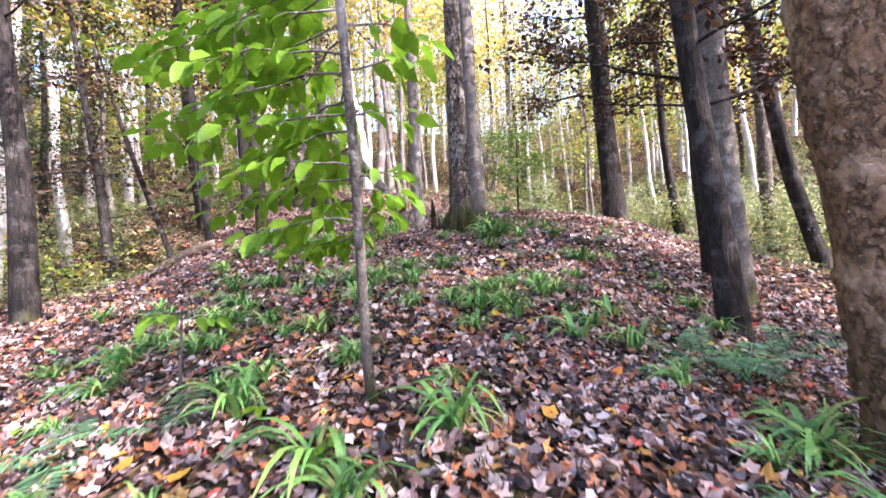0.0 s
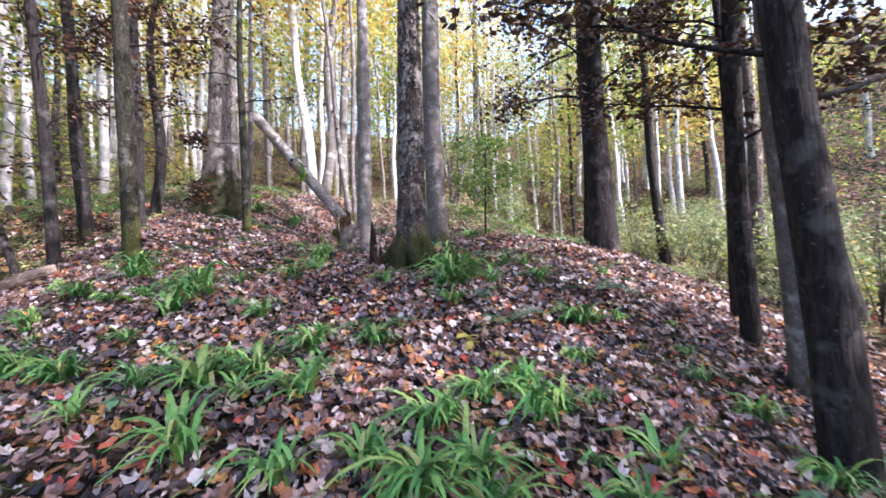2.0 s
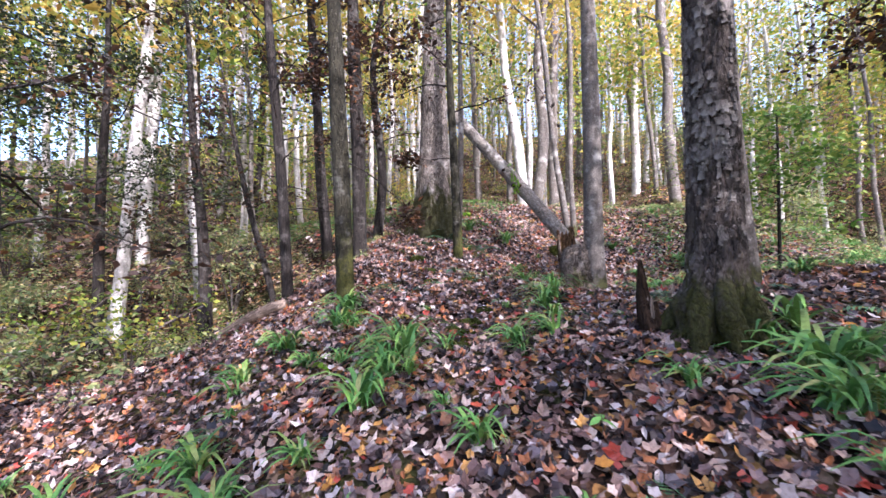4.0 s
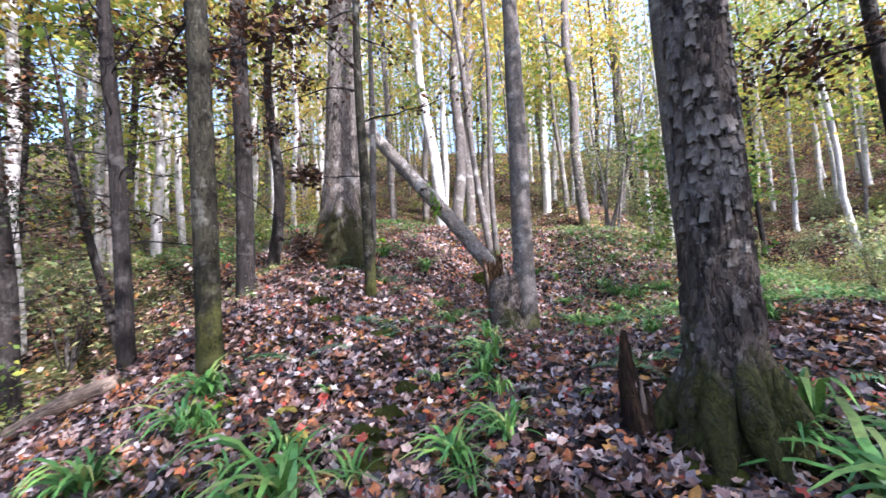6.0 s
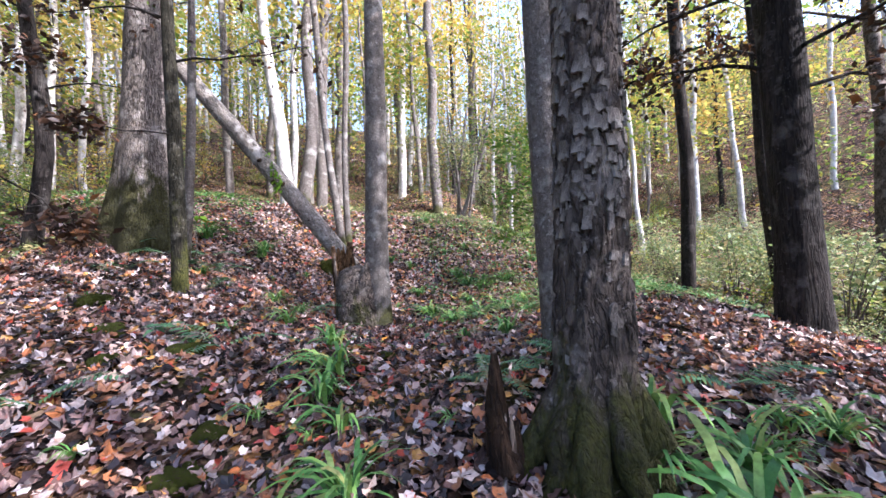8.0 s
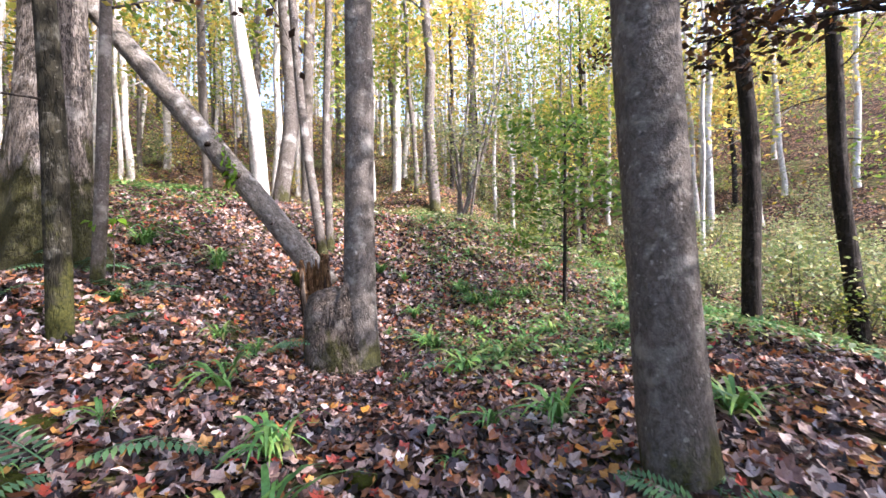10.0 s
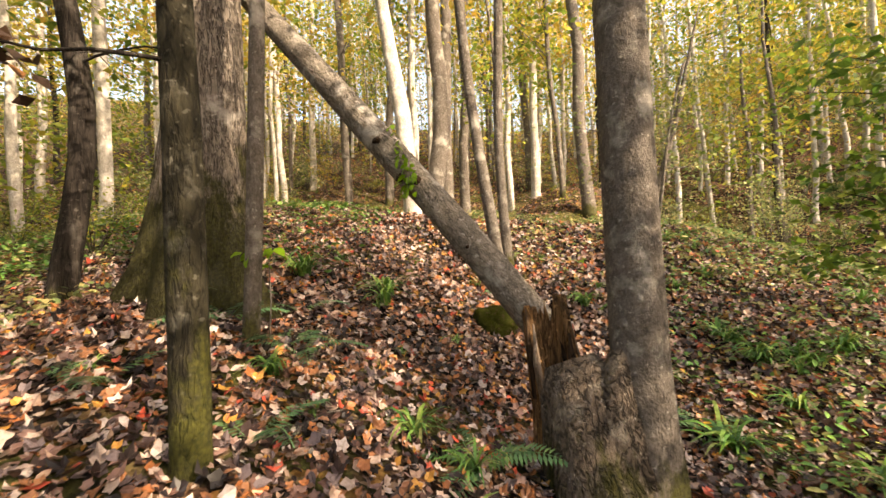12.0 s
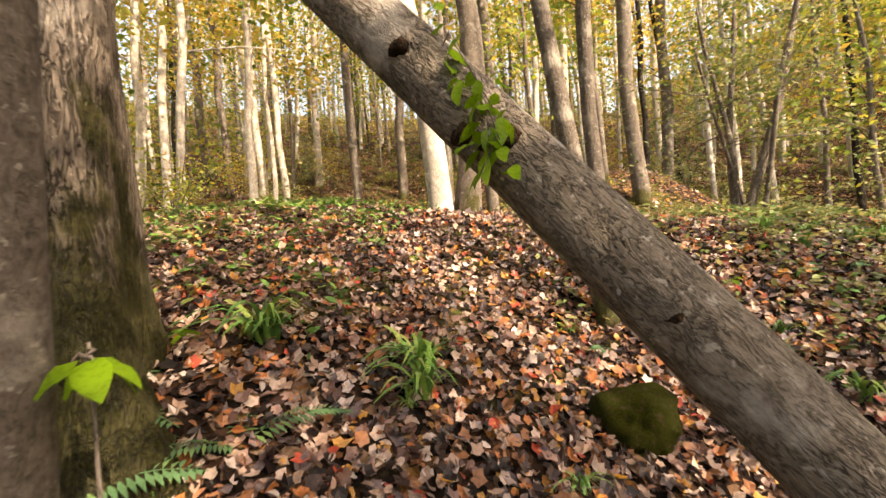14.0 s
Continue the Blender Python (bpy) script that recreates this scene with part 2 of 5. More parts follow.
# ---------------------------------------------------------------- ground shape
KNOLL_X, KNOLL_Y = (-8, -4.5, -1, 2.5, 6, 9.5), (0, 3.5, 7, 10.5, 14, 17.5, 22, 28)
KNOLLS = (
    (0.055, 0.077, 0.715, 0.974, 0.167, 0.043),
    (0.764, -0.209, 0.519, 0.180, -0.075, 0.670),
    (0.123, -0.160, 0.634, 0.335, 0.071, 1.207),
    (-1.567, 1.111, 0.019, 1.188, 0.121, -0.277),
    (0.154, 0.646, -0.801, -0.168, 0.303, -0.010),
    (0.603, 0.477, 0.926, 0.982, -0.503, 0.205),
    (-0.082, 0.426, -1.064, -0.568, 0.193, -1.511),
    (-0.462, -0.206, -0.676, 1.532, -0.694, -3.369),
)


def lift(x, y):
    """Height of the ground: a slope up ahead, knolls near the path, the far side of the valley, a levelling far off."""
    x, y = np.asarray(x, float), np.asarray(y, float)
    z = -1.722 - 0.103 * np.clip(x, -60, 16) + 0.263 * (np.clip(y, -14, 60) + 25 * np.tanh(np.clip(y - 60, 0, 900) / 60)) + 0.2 * np.clip(y - 32, 0, 70)
    for row, b in zip(KNOLLS, KNOLL_Y):
        for h, a in zip(row, KNOLL_X):
            z = z + h * np.exp(-((x - a) ** 2 + (y - b) ** 2) / 10.58)
    return z + 0.42 * np.clip(x - 17, 0, 45) + 0.12 * np.clip(-x - 22, 0, 40)


def lift1(x, y):
    return float(lift(x, y))


def rough(x, y):
    """Small unevenness under the leaves."""
    return 0.03 * (np.sin(2.1 * x + 1.3 * np.sin(1.7 * y)) + np.sin(2.7 * y + 1.1 * np.sin(2.3 * x))) + 0.012 * np.sin(7.3 * x + 2 * np.sin(5.1 * y)) * np.sin(6.7 * y)


# ---------------------------------------------------------------- mesh helpers
def mesh(name, verts, faces, mat, smooth=True):
    me = bpy.data.meshes.new(name)
    me.from_pydata([tuple(v) for v in verts], [], [tuple(f) for f in faces])
    me.materials.append(mat)
    if smooth:
        me.polygons.foreach_set("use_smooth", [True] * len(me.polygons))
    me.update()
    return me


def part(name, me, parent, label=""):
    ob = new(name, me)
    ob.parent = parent
    return tagged(ob, label)


def thing(name, x, y, z, label, category, group="", kind=""):
    ob = new(name)
    ob.location = (x, y, z)
    return tagged(ob, label, category, group, kind)


def tube(points, radii, sides=10, seed=0, lump=0.06, flare=0.0, lobes=5, cap=True):
    """Rings of an uneven stem along points; flare: swelling of the foot into roots."""
    rs = np.random.RandomState(seed)
    pts = np.array(points, float)
    n = len(pts)
    tang = np.gradient(pts, axis=0)
    tang /= np.linalg.norm(tang, axis=1)[:, None]
    side = np.cross(tang, (0.13, 1.0, 0.07))
    side /= np.linalg.norm(side, axis=1)[:, None]
    up = np.cross(side, tang)
    ang = np.arange(sides) * 2 * math.pi / sides
    ph = rs.uniform(0, 6.28, 6)
    along = np.r_[0, np.cumsum(np.linalg.norm(np.diff(pts, axis=0), axis=1))]
    verts = []
    for i in range(n):
        r = radii[i] * (1 + lump * (np.sin(2 * ang + ph[0] + along[i] * 1.1) + 0.7 * np.sin(3 * ang + ph[1] - along[i] * 1.9) + 0.5 * np.sin(5 * ang + ph[2] + along[i] * 3.1)) + lump * 0.5 * rs.uniform(-1, 1, sides))
        if flare:
            f = flare * math.exp(-along[i] / (radii[0] * 1.6 + 0.05))
            r = r * (1 + f * (0.55 + 0.45 * np.sin(lobes * ang + ph[3]) + 0.25 * np.sin((lobes - 2) * ang + ph[4])))
        verts.append(pts[i] + np.cos(ang)[:, None] * side[i] * r[:, None] + np.sin(ang)[:, None] * up[i] * r[:, None])
    verts = np.concatenate(verts)
    faces = [(i * sides + j, i * sides + (j + 1) % sides, (i + 1) * sides + (j + 1) % sides, (i + 1) * sides + j) for i in range(n - 1) for j in range(sides)]
    if cap:
        faces.append(tuple((n - 1) * sides + j for j in range(sides)))
        faces.append(tuple(reversed(range(sides))))
    return verts, faces


def join(pieces):
    v, f, k = [], [], 0
    for a, b in pieces:
        v.append(np.asarray(a))
        f += [tuple(i + k for i in q) for q in b]
        k += len(a)
    return np.concatenate(v), f


def turn_frames(rs, n, tip=0.5, way=None):
    """n random frames (x along the blade, z its normal); tip: how far the normals lean from upright."""
    nz = np.stack([rs.normal(0, tip, n), rs.normal(0, tip, n), np.ones(n)], 1)
    nz /= np.linalg.norm(nz, axis=1)[:, None]
    a = rs.uniform(0, 2 * math.pi, n)
    ax = np.stack([np.cos(a), np.sin(a), np.zeros(n)], 1) if way is None else way
    ax = ax - nz * (ax * nz).sum(1)[:, None]
    ax /= np.linalg.norm(ax, axis=1)[:, None]
    return ax, np.cross(nz, ax), nz


def scatter(template, faces, where, sizes, frames):
    """One mesh of many blades: the template at every place, size and frame."""
    ax, ay, az = frames
    t = np.asarray(template, float)
    v = (t[None, :, 0, None] * ax[:, None] + t[None, :, 1, None] * ay[:, None] + t[None, :, 2, None] * az[:, None]) * np.asarray(sizes)[:, None, None] + np.asarray(where)[:, None]
    k = len(t)
    f = [tuple(i * k + j for j in q) for i in range(len(where)) for q in faces]
    return v.reshape(-1, 3), f


OVAL = [(0, 0, 0), (0.22, 0.2, 0.04), (0.22, -0.2, 0.04), (0.6, 0.24, 0.03), (0.6, -0.24, 0.03), (1, 0, -0.1), (0.4, 0, -0.02)]
OVAL_F = [(0, 6, 1), (0, 2, 6), (1, 6, 3), (2, 4, 6), (6, 5, 3), (6, 4, 5)]
BLADE = [(0, 0, 0), (0.45, 0.27, 0.06), (1, 0, -0.05), (0.45, -0.27, 0.06)]
BLADE_F = [(0, 3, 2), (0, 2, 1)]


def lobed(curl, seed):
    """A dry five-lobed leaf, curled at its rim."""
    rs = np.random.RandomState(seed)
    v = [(0.0, 0.0, 0.0)]
    radii = (0.26, 0.46, 0.4, 0.57, 0.45, 0.62, 0.45, 0.57, 0.4, 0.46)
    for i, r in enumerate(radii):
        a = math.pi + i * 2 * math.pi / 10
        r *= rs.uniform(0.85, 1.15)
        v.append((r * math.cos(a) + 0.1, r * math.sin(a), curl * r * r * rs.uniform(0.4, 1.6) + rs.uniform(-0.03, 0.05)))
    return v, [(0, i, i % 10 + 1) for i in range(1, 11)]


# ---------------------------------------------------------------- ground
def spread(lo, hi, fine_lo, fine_hi, step, grow=1.25):
    mid = list(np.arange(fine_lo, fine_hi + step / 2, step))
    s, left = step, []
    x = fine_lo
    while x > lo:
        s *= grow
        x -= s
        left.append(x)
    s, right = step, []
    x = fine_hi
    while x < hi:
        s *= grow
        x += s
        right.append(x)
    return np.array(left[::-1] + mid + right)


gx, gy = spread(-420, 420, -9, 10, 0.16), spread(-300, 520, -2, 24, 0.16)
GX, GY = np.meshgrid(gx, gy)
GZ = lift(GX, GY) + rough(GX, GY)
gverts = np.stack([GX, GY, GZ], -1).reshape(-1, 3)
nx = len(gx)
gfaces = [(j * nx + i, j * nx + i + 1, (j + 1) * nx + i + 1, (j + 1) * nx + i) for j in range(len(gy) - 1) for i in range(nx - 1)]
ground = new("ground", mesh("ground", gverts, gfaces, SOIL))
tagged(ground, "sloping forest floor of dark soil under fallen leaves", "ground", kind="structure")


def floor_at(x, y):
    return lift(x, y) + rough(np.asarray(x, float), np.asarray(y, float))


# ---------------------------------------------------------------- fallen leaves
def litter(name, seed, count, x0, x1, y0, y1, size, label, density=None):
    rs = np.random.RandomState(seed)
    x, y = rs.uniform(x0, x1, count), rs.uniform(y0, y1, count)
    if density is not None:
        keep = rs.uniform(0, 1, count) < density(x, y)
        x, y = x[keep], y[keep]
    count = len(x)
    e = 0.05
    gxn, gyn = -(lift(x + e, y) - lift(x - e, y)) / (2 * e), -(lift(x, y + e) - lift(x, y - e)) / (2 * e)
    z = floor_at(x, y) + rs.uniform(0.008, 0.05, count)
    ax, ay, az = turn_frames(rs, count, 0.5)
    az = az + np.stack([gxn, gyn, np.zeros(count)], 1)
    az /= np.linalg.norm(az, axis=1)[:, None]
    ax = ax - az * (ax * az).sum(1)[:, None]
    ax /= np.linalg.norm(ax, axis=1)[:, None]
    ay = np.cross(az, ax)
    s = size * rs.uniform(0.55, 1.35, count)
    which = rs.randint(0, 6, count)
    pieces = []
    for k in range(6):
        t, f = lobed((-0.5, 0.7, 1.1, 0.3)[k], k) if k < 4 else (np.array(OVAL) * (1, 1 - 0.2 * (k - 4), 2.5) - (0.5, 0, 0), OVAL_F)
        q = which == k
        pieces.append(scatter(t, f, np.stack([x, y, z], 1)[q], s[q], (ax[q], ay[q], az[q])))
    v, f = join(pieces)
    return tagged(new(name, mesh(name, v, f, LITTER, False)), label, "leaves", kind="stuff")


def near_path(x, y):
    """How thick the small leaves lie: full near the path, thinning out in an uneven rim."""
    rim = np.minimum(np.minimum(x + 8.0, 7.0 - x), np.minimum(y + 0.8, 19.0 - y))
    return np.clip((rim + 0.8 * np.sin(1.7 * x + 2 * np.sin(0.9 * y)) + 0.6 * np.sin(1.3 * y)) / 2.6, 0, 1)


litter("leaf_litter", 3, 215000, -8.0, 7.0, -0.8, 19.0, 0.064, "thick layer of brown and purple fallen leaves on the slope", near_path)
litter("leaf_litter", 4, 60000, -24, 22, -6, 46, 0.11, "brown fallen leaves spread over the far slope", lambda x, y: (1 - near_path(x, y)) * np.exp(-np.clip(y - 16, 0, 99) / 40))

# ---------------------------------------------------------------- trees
def stem_line(height, lean, wave=0.0, seed=0, steps=14, sweep=0.0):
    rs = np.random.RandomState(seed)
    ph = rs.uniform(0, 6.28, 4)
    h = np.r_[-0.3, 0.0, 0.1, 0.25, 0.5, np.linspace(0.85, height, steps)]
    x = lean[0] * h + wave * (np.sin(h * 1.1 + ph[0]) - math.sin(ph[0])) + sweep * h * h
    y = lean[1] * h + wave * (np.sin(h * 1.3 + ph[1]) - math.sin(ph[1]))
    return np.stack([x, y, h], 1)


def stem_radii(line, r0, r1, h1):
    h = line[:, 2]
    top = h[-1]
    r = np.where(h < h1, r0 + (r1 - r0) * np.clip(h, 0, None) / h1, r1 * (1 - 0.75 * (h - h1) / max(0.1, top - h1)))
    return np.clip(r, 0.012, None)


def limb_mesh(seed, start, way, length, r, twigs=6, droop=0.1, sides=5):
    """A limb with its twigs; also returns where leaves may sit."""
    rs = np.random.RandomState(seed)
    way = np.array(way, float) / np.linalg.norm(way)
    pts, p, d = [np.array(start, float)], np.array(start, float), way.copy()
    for i in range(6):
        d = d + rs.normal(0, 0.16, 3) - np.array((0, 0, droop * 0.3))
        d /= np.linalg.norm(d)
        p = p + d * length / 6
        pts.append(p.copy())
    pieces = [tube(pts, np.linspace(r, r * 0.25, 7), sides, seed, 0.08)]
    ends = [pts[-1], pts[-2], pts[4]]
    for k in range(twigs):
        i = rs.randint(1, 6)
        q = pts[i] + (pts[i + 1] - pts[i]) * rs.uniform(0, 1)
        w = d * 0.6 + rs.normal(0, 0.6, 3)
        w[2] *= 0.5
        w /= np.linalg.norm(w)
        ln = length * rs.uniform(0.15, 0.4)
        tp = [q, q + w * ln * 0.5 + rs.normal(0, 0.03, 3) * ln, q + w * ln + rs.normal(0, 0.08, 3) * ln]
        pieces.append(tube(tp, [r * 0.35, r * 0.22, r * 0.1], 4, seed + k, 0.0))
        ends += [tp[1], tp[2]]
    return *join(pieces), np.array(ends)


def leaf_cloud(seed, ends, per, size, spread_by, tip=0.9, fine=False):
    rs = np.random.RandomState(seed)
    c = np.repeat(np.asarray(ends), per, axis=0)
    c = c + rs.normal(0, spread_by, c.shape) * (1, 1, 0.7)
    t, f = (OVAL, OVAL_F) if fine else (BLADE, BLADE_F)
    return scatter(t, f, c, size * rs.uniform(0.6, 1.3, len(c)), turn_frames(rs, len(c), tip))


GAPS = (((-3.1, 17.0, 3.6), 1.4), ((4.6, 13.4, 1.6), 1.8), ((6.2, 6.6, 0.4), 1.3), ((-4.3, 13.6, 6.2), 1.2), ((-9.5, 12.0, 2.0), 2.6), ((-7.5, 19.0, 4.2), 2.4), ((8.5, 17.5, 2.0), 4.4), ((12.5, 22.0, 3.5), 4.0), ((2.0, 22.0, 4.0), 2.0))


def in_gap(p, extra=0.0):
    """Whether a place lies in one of the openings of the canopy through which the sun reaches the ground."""
    for q, r in GAPS:
        d = Vector(p) - Vector(q)
        if (d - SUN_WAY * d.dot(SUN_WAY)).length < r + extra:
            return True
    return False


def tree(name, x, y, lean, r0, r1, h1, height, mat, label, seed, sides=16, flare=0.5, wave=0.02, limbs=(), crown=None, group="", sweep=0.0, steps=14, lump=0.05):
    """A tree at its foot: trunk, limbs and crown. limbs: (count, from height, to height, length, radius, material or None, leaves per end, leaf size, leaf spread)."""
    z = lift1(x, y)
    ob = thing(name, x, y, z, label, "tree", group)
    line = stem_line(height, lean, wave, seed, steps, sweep)
    rad = stem_radii(line, r0, r1, h1)
    v, f = tube(line, rad, sides, seed, lump, flare)
    part("trunk", mesh("trunk", v, f, mat), ob)
    rs = np.random.RandomState(seed + 77)
    ends_all = []
    for count, lo, hi, length, lr, leaf_mat, per, size, spr in limbs:
        cloud = []
        for k in range(count):
            h = lo + (hi - lo) * (k + rs.uniform(0, 1)) / count
            i = int(np.clip(np.searchsorted(line[:, 2], h), 1, len(line) - 1))
            t = (h - line[i - 1, 2]) / (line[i, 2] - line[i - 1, 2])
            p = line[i - 1] + (line[i] - line[i - 1]) * t
            a = k * 2.4 + rs.uniform(-0.4, 0.4)
            v, f, ends = limb_mesh(seed * 31 + k, p, (math.cos(a), math.sin(a), rs.uniform(0.0, 0.5)), length * rs.uniform(0.6, 1.2), lr, 7)
            part("limb", mesh("limb", v, f, TWIG if mat in (PALE, GREY) else DARK), ob)
            cloud.append(ends)
        if leaf_mat:
            v, f = leaf_cloud(seed + 5, np.concatenate(cloud), per, size, spr)
            part("foliage", mesh("foliage", v, f, leaf_mat), ob)
    if crown:
        mat_c, count, lo, hi, wide, size = crown
        rs = np.random.RandomState(seed + 9)
        k = max(6, count // 45)
        h = rs.uniform(lo, hi, k)
        rr = wide * np.sqrt(rs.uniform(0.02, 1, k)) * (0.45 + 0.55 * np.sin(np.clip((h - lo) / (hi - lo), 0, 1) * math.pi))
        a = rs.uniform(0, 6.28, k)
        c = np.stack([np.interp(h, line[:, 2], line[:, 0]) + rr * np.cos(a), np.interp(h, line[:, 2], line[:, 1]) + rr * np.sin(a), h], 1)
        c = np.array([q for q in c if not in_gap((x + q[0], y + q[1], z + q[2]), wide * 0.15)])
        v, f = leaf_cloud(seed + 11, c, count // k, size, wide * 0.22)
        part("crown", mesh("crown", v, f, mat_c), ob)
        for q in c[: min(12, k)]:
            b = np.array([np.interp(q[2] * 0.86, line[:, 2], line[:, 0]), np.interp(q[2] * 0.86, line[:, 2], line[:, 1]), q[2] * 0.86])
            m1 = (b + q) / 2 + rs.normal(0, 0.15, 3)
            v, f = tube([b, m1, q], [r1 * 0.3, r1 * 0.2, r1 * 0.06], 5, 0, 0)
            part("limb", mesh("limb", v, f, mat), ob)
    return ob


Y_CROWN = (YELLOW_CROWN, 2600, 6.5, 14, 3.4, 0.22)
G_CROWN = (GREEN_CROWN, 2600, 6.0, 14, 3.4, 0.22)
shag = tree("tree", 0.39, 8.37, (0.016, 0.0), 0.165, 0.11, 3.7, 15, SHAG, "shaggy hickory-like tree with peeling plates of bark and a mossy foot", 1, 28, 0.75, 0.015, crown=Y_CROWN, steps=26)
tree("tree", 0.82, 9.67, (-0.003, 0.05), 0.165, 0.14, 3.6, 15, GREY, "smooth grey-brown tree trunk with a lichen patch low down", 2, 22, 0.35, 0.02, crown=G_CROWN)
grey = tree("tree", -0.72, 12.56, (0.011, 0.034), 0.19, 0.155, 3.0, 15, GREY, "straight grey tree beside its broken twin stem, mossy foot", 3, 22, 0.5, 0.01, crown=Y_CROWN)
tree("tree", -4.36, 13.49, (0.02, 0.02), 0.41, 0.31, 2.2, 18, BIGBARK, "big old tree with furrowed bark and a wide mossy foot", 4, 40, 1.0, 0.02, crown=(GREEN_CROWN, 4600, 7.5, 17, 4.2, 0.22), steps=22)
slim = tree("tree", -2.97, 11.61, (-0.007, -0.013), 0.084, 0.072, 2.6, 9, MOSSY, "slender tree with mossy bark and a bare grey patch", 5, 16, 0.3, 0.025, limbs=((7, 2.6, 5.5, 1.5, 0.018, BROWN_CROWN, 5, 0.09, 0.12),))
tree("tree", -3.465, 12.85, (0.029, 0.018), 0.068, 0.056, 2.6, 9, GREY, "thin crooked grey tree the fallen stem leans on", 6, 14, 0.3, 0.05, limbs=((6, 2.8, 6.5, 1.4, 0.014, GREEN_CROWN, 6, 0.1, 0.15),))
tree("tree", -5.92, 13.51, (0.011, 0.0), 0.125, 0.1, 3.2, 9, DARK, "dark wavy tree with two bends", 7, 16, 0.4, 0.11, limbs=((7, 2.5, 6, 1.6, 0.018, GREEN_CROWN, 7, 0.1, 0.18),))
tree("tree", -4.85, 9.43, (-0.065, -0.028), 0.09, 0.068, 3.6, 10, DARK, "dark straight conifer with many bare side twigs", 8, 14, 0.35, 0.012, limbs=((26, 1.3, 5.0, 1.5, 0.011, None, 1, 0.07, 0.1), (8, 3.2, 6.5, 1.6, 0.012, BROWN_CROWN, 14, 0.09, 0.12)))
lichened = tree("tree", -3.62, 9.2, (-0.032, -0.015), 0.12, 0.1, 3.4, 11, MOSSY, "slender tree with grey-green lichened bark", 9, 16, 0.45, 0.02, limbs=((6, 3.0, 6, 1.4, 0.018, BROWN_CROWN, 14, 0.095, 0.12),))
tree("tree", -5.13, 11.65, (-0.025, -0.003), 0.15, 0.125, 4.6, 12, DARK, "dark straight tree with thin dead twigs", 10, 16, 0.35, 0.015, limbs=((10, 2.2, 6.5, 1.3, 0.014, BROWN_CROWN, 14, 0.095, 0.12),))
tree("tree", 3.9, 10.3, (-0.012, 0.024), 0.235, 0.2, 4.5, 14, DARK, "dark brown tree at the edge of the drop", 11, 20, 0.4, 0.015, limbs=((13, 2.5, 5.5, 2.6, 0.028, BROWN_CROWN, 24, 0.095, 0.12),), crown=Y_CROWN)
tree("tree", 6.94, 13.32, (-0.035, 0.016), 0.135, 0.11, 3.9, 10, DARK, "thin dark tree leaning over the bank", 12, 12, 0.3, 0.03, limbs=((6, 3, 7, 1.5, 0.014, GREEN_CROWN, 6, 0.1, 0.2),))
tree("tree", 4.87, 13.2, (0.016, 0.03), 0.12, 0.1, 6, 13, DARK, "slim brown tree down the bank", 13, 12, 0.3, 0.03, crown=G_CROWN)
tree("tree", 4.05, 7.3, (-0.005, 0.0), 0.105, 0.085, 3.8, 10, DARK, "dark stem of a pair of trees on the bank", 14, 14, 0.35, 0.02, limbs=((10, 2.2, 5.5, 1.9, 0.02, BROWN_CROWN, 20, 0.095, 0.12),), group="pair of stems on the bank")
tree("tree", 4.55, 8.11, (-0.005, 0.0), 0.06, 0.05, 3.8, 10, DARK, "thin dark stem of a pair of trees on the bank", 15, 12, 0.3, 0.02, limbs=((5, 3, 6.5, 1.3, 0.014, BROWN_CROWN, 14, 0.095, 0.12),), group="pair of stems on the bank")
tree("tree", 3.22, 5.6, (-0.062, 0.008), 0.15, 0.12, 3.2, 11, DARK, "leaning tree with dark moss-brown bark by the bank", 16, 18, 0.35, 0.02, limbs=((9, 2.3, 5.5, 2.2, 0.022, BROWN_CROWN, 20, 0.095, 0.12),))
tree("tree", 4.0, 6.6, (-0.02, 0.0), 0.17, 0.15, 4.2, 12, GREY, "grey tree behind the mossy leaning one", 17, 16, 0.35, 0.02, crown=G_CROWN)
tree("tree", 7.16, 8.92, (-0.2, 0.0), 0.15, 0.11, 4.0, 10, DARK, "leaning tree with a mossy foot on the bank", 38, 14, 0.6, 0.03, crown=(GREEN_CROWN, 1200, 5, 10, 2.2, 0.18))
tree("tree", 9.81, 13.46, (-0.02, 0.0), 0.19, 0.16, 4.0, 12, FOOT, "pale brown tree with flaking bark on the bank", 39, 16, 0.5, 0.03, crown=G_CROWN)
near = tree("tree", 2.8, 3.38, (-0.115, 0.0), 0.25, 0.2, 2.8, 12, WARM, "near tree with warm brown bark, leaning", 18, 24, 0.35, 0.02, crown=G_CROWN)
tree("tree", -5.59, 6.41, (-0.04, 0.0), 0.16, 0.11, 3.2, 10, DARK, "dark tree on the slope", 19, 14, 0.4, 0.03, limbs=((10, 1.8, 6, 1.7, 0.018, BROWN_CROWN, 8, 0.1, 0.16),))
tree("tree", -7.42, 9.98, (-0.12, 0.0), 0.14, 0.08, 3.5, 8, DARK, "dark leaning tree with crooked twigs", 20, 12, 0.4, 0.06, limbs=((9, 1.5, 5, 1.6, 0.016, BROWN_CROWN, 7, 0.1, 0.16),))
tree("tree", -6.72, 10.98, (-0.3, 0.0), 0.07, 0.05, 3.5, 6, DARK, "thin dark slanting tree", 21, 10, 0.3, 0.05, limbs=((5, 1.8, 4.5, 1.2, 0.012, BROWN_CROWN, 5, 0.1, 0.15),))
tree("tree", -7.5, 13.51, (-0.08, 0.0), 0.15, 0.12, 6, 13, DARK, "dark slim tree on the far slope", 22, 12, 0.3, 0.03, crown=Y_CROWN)
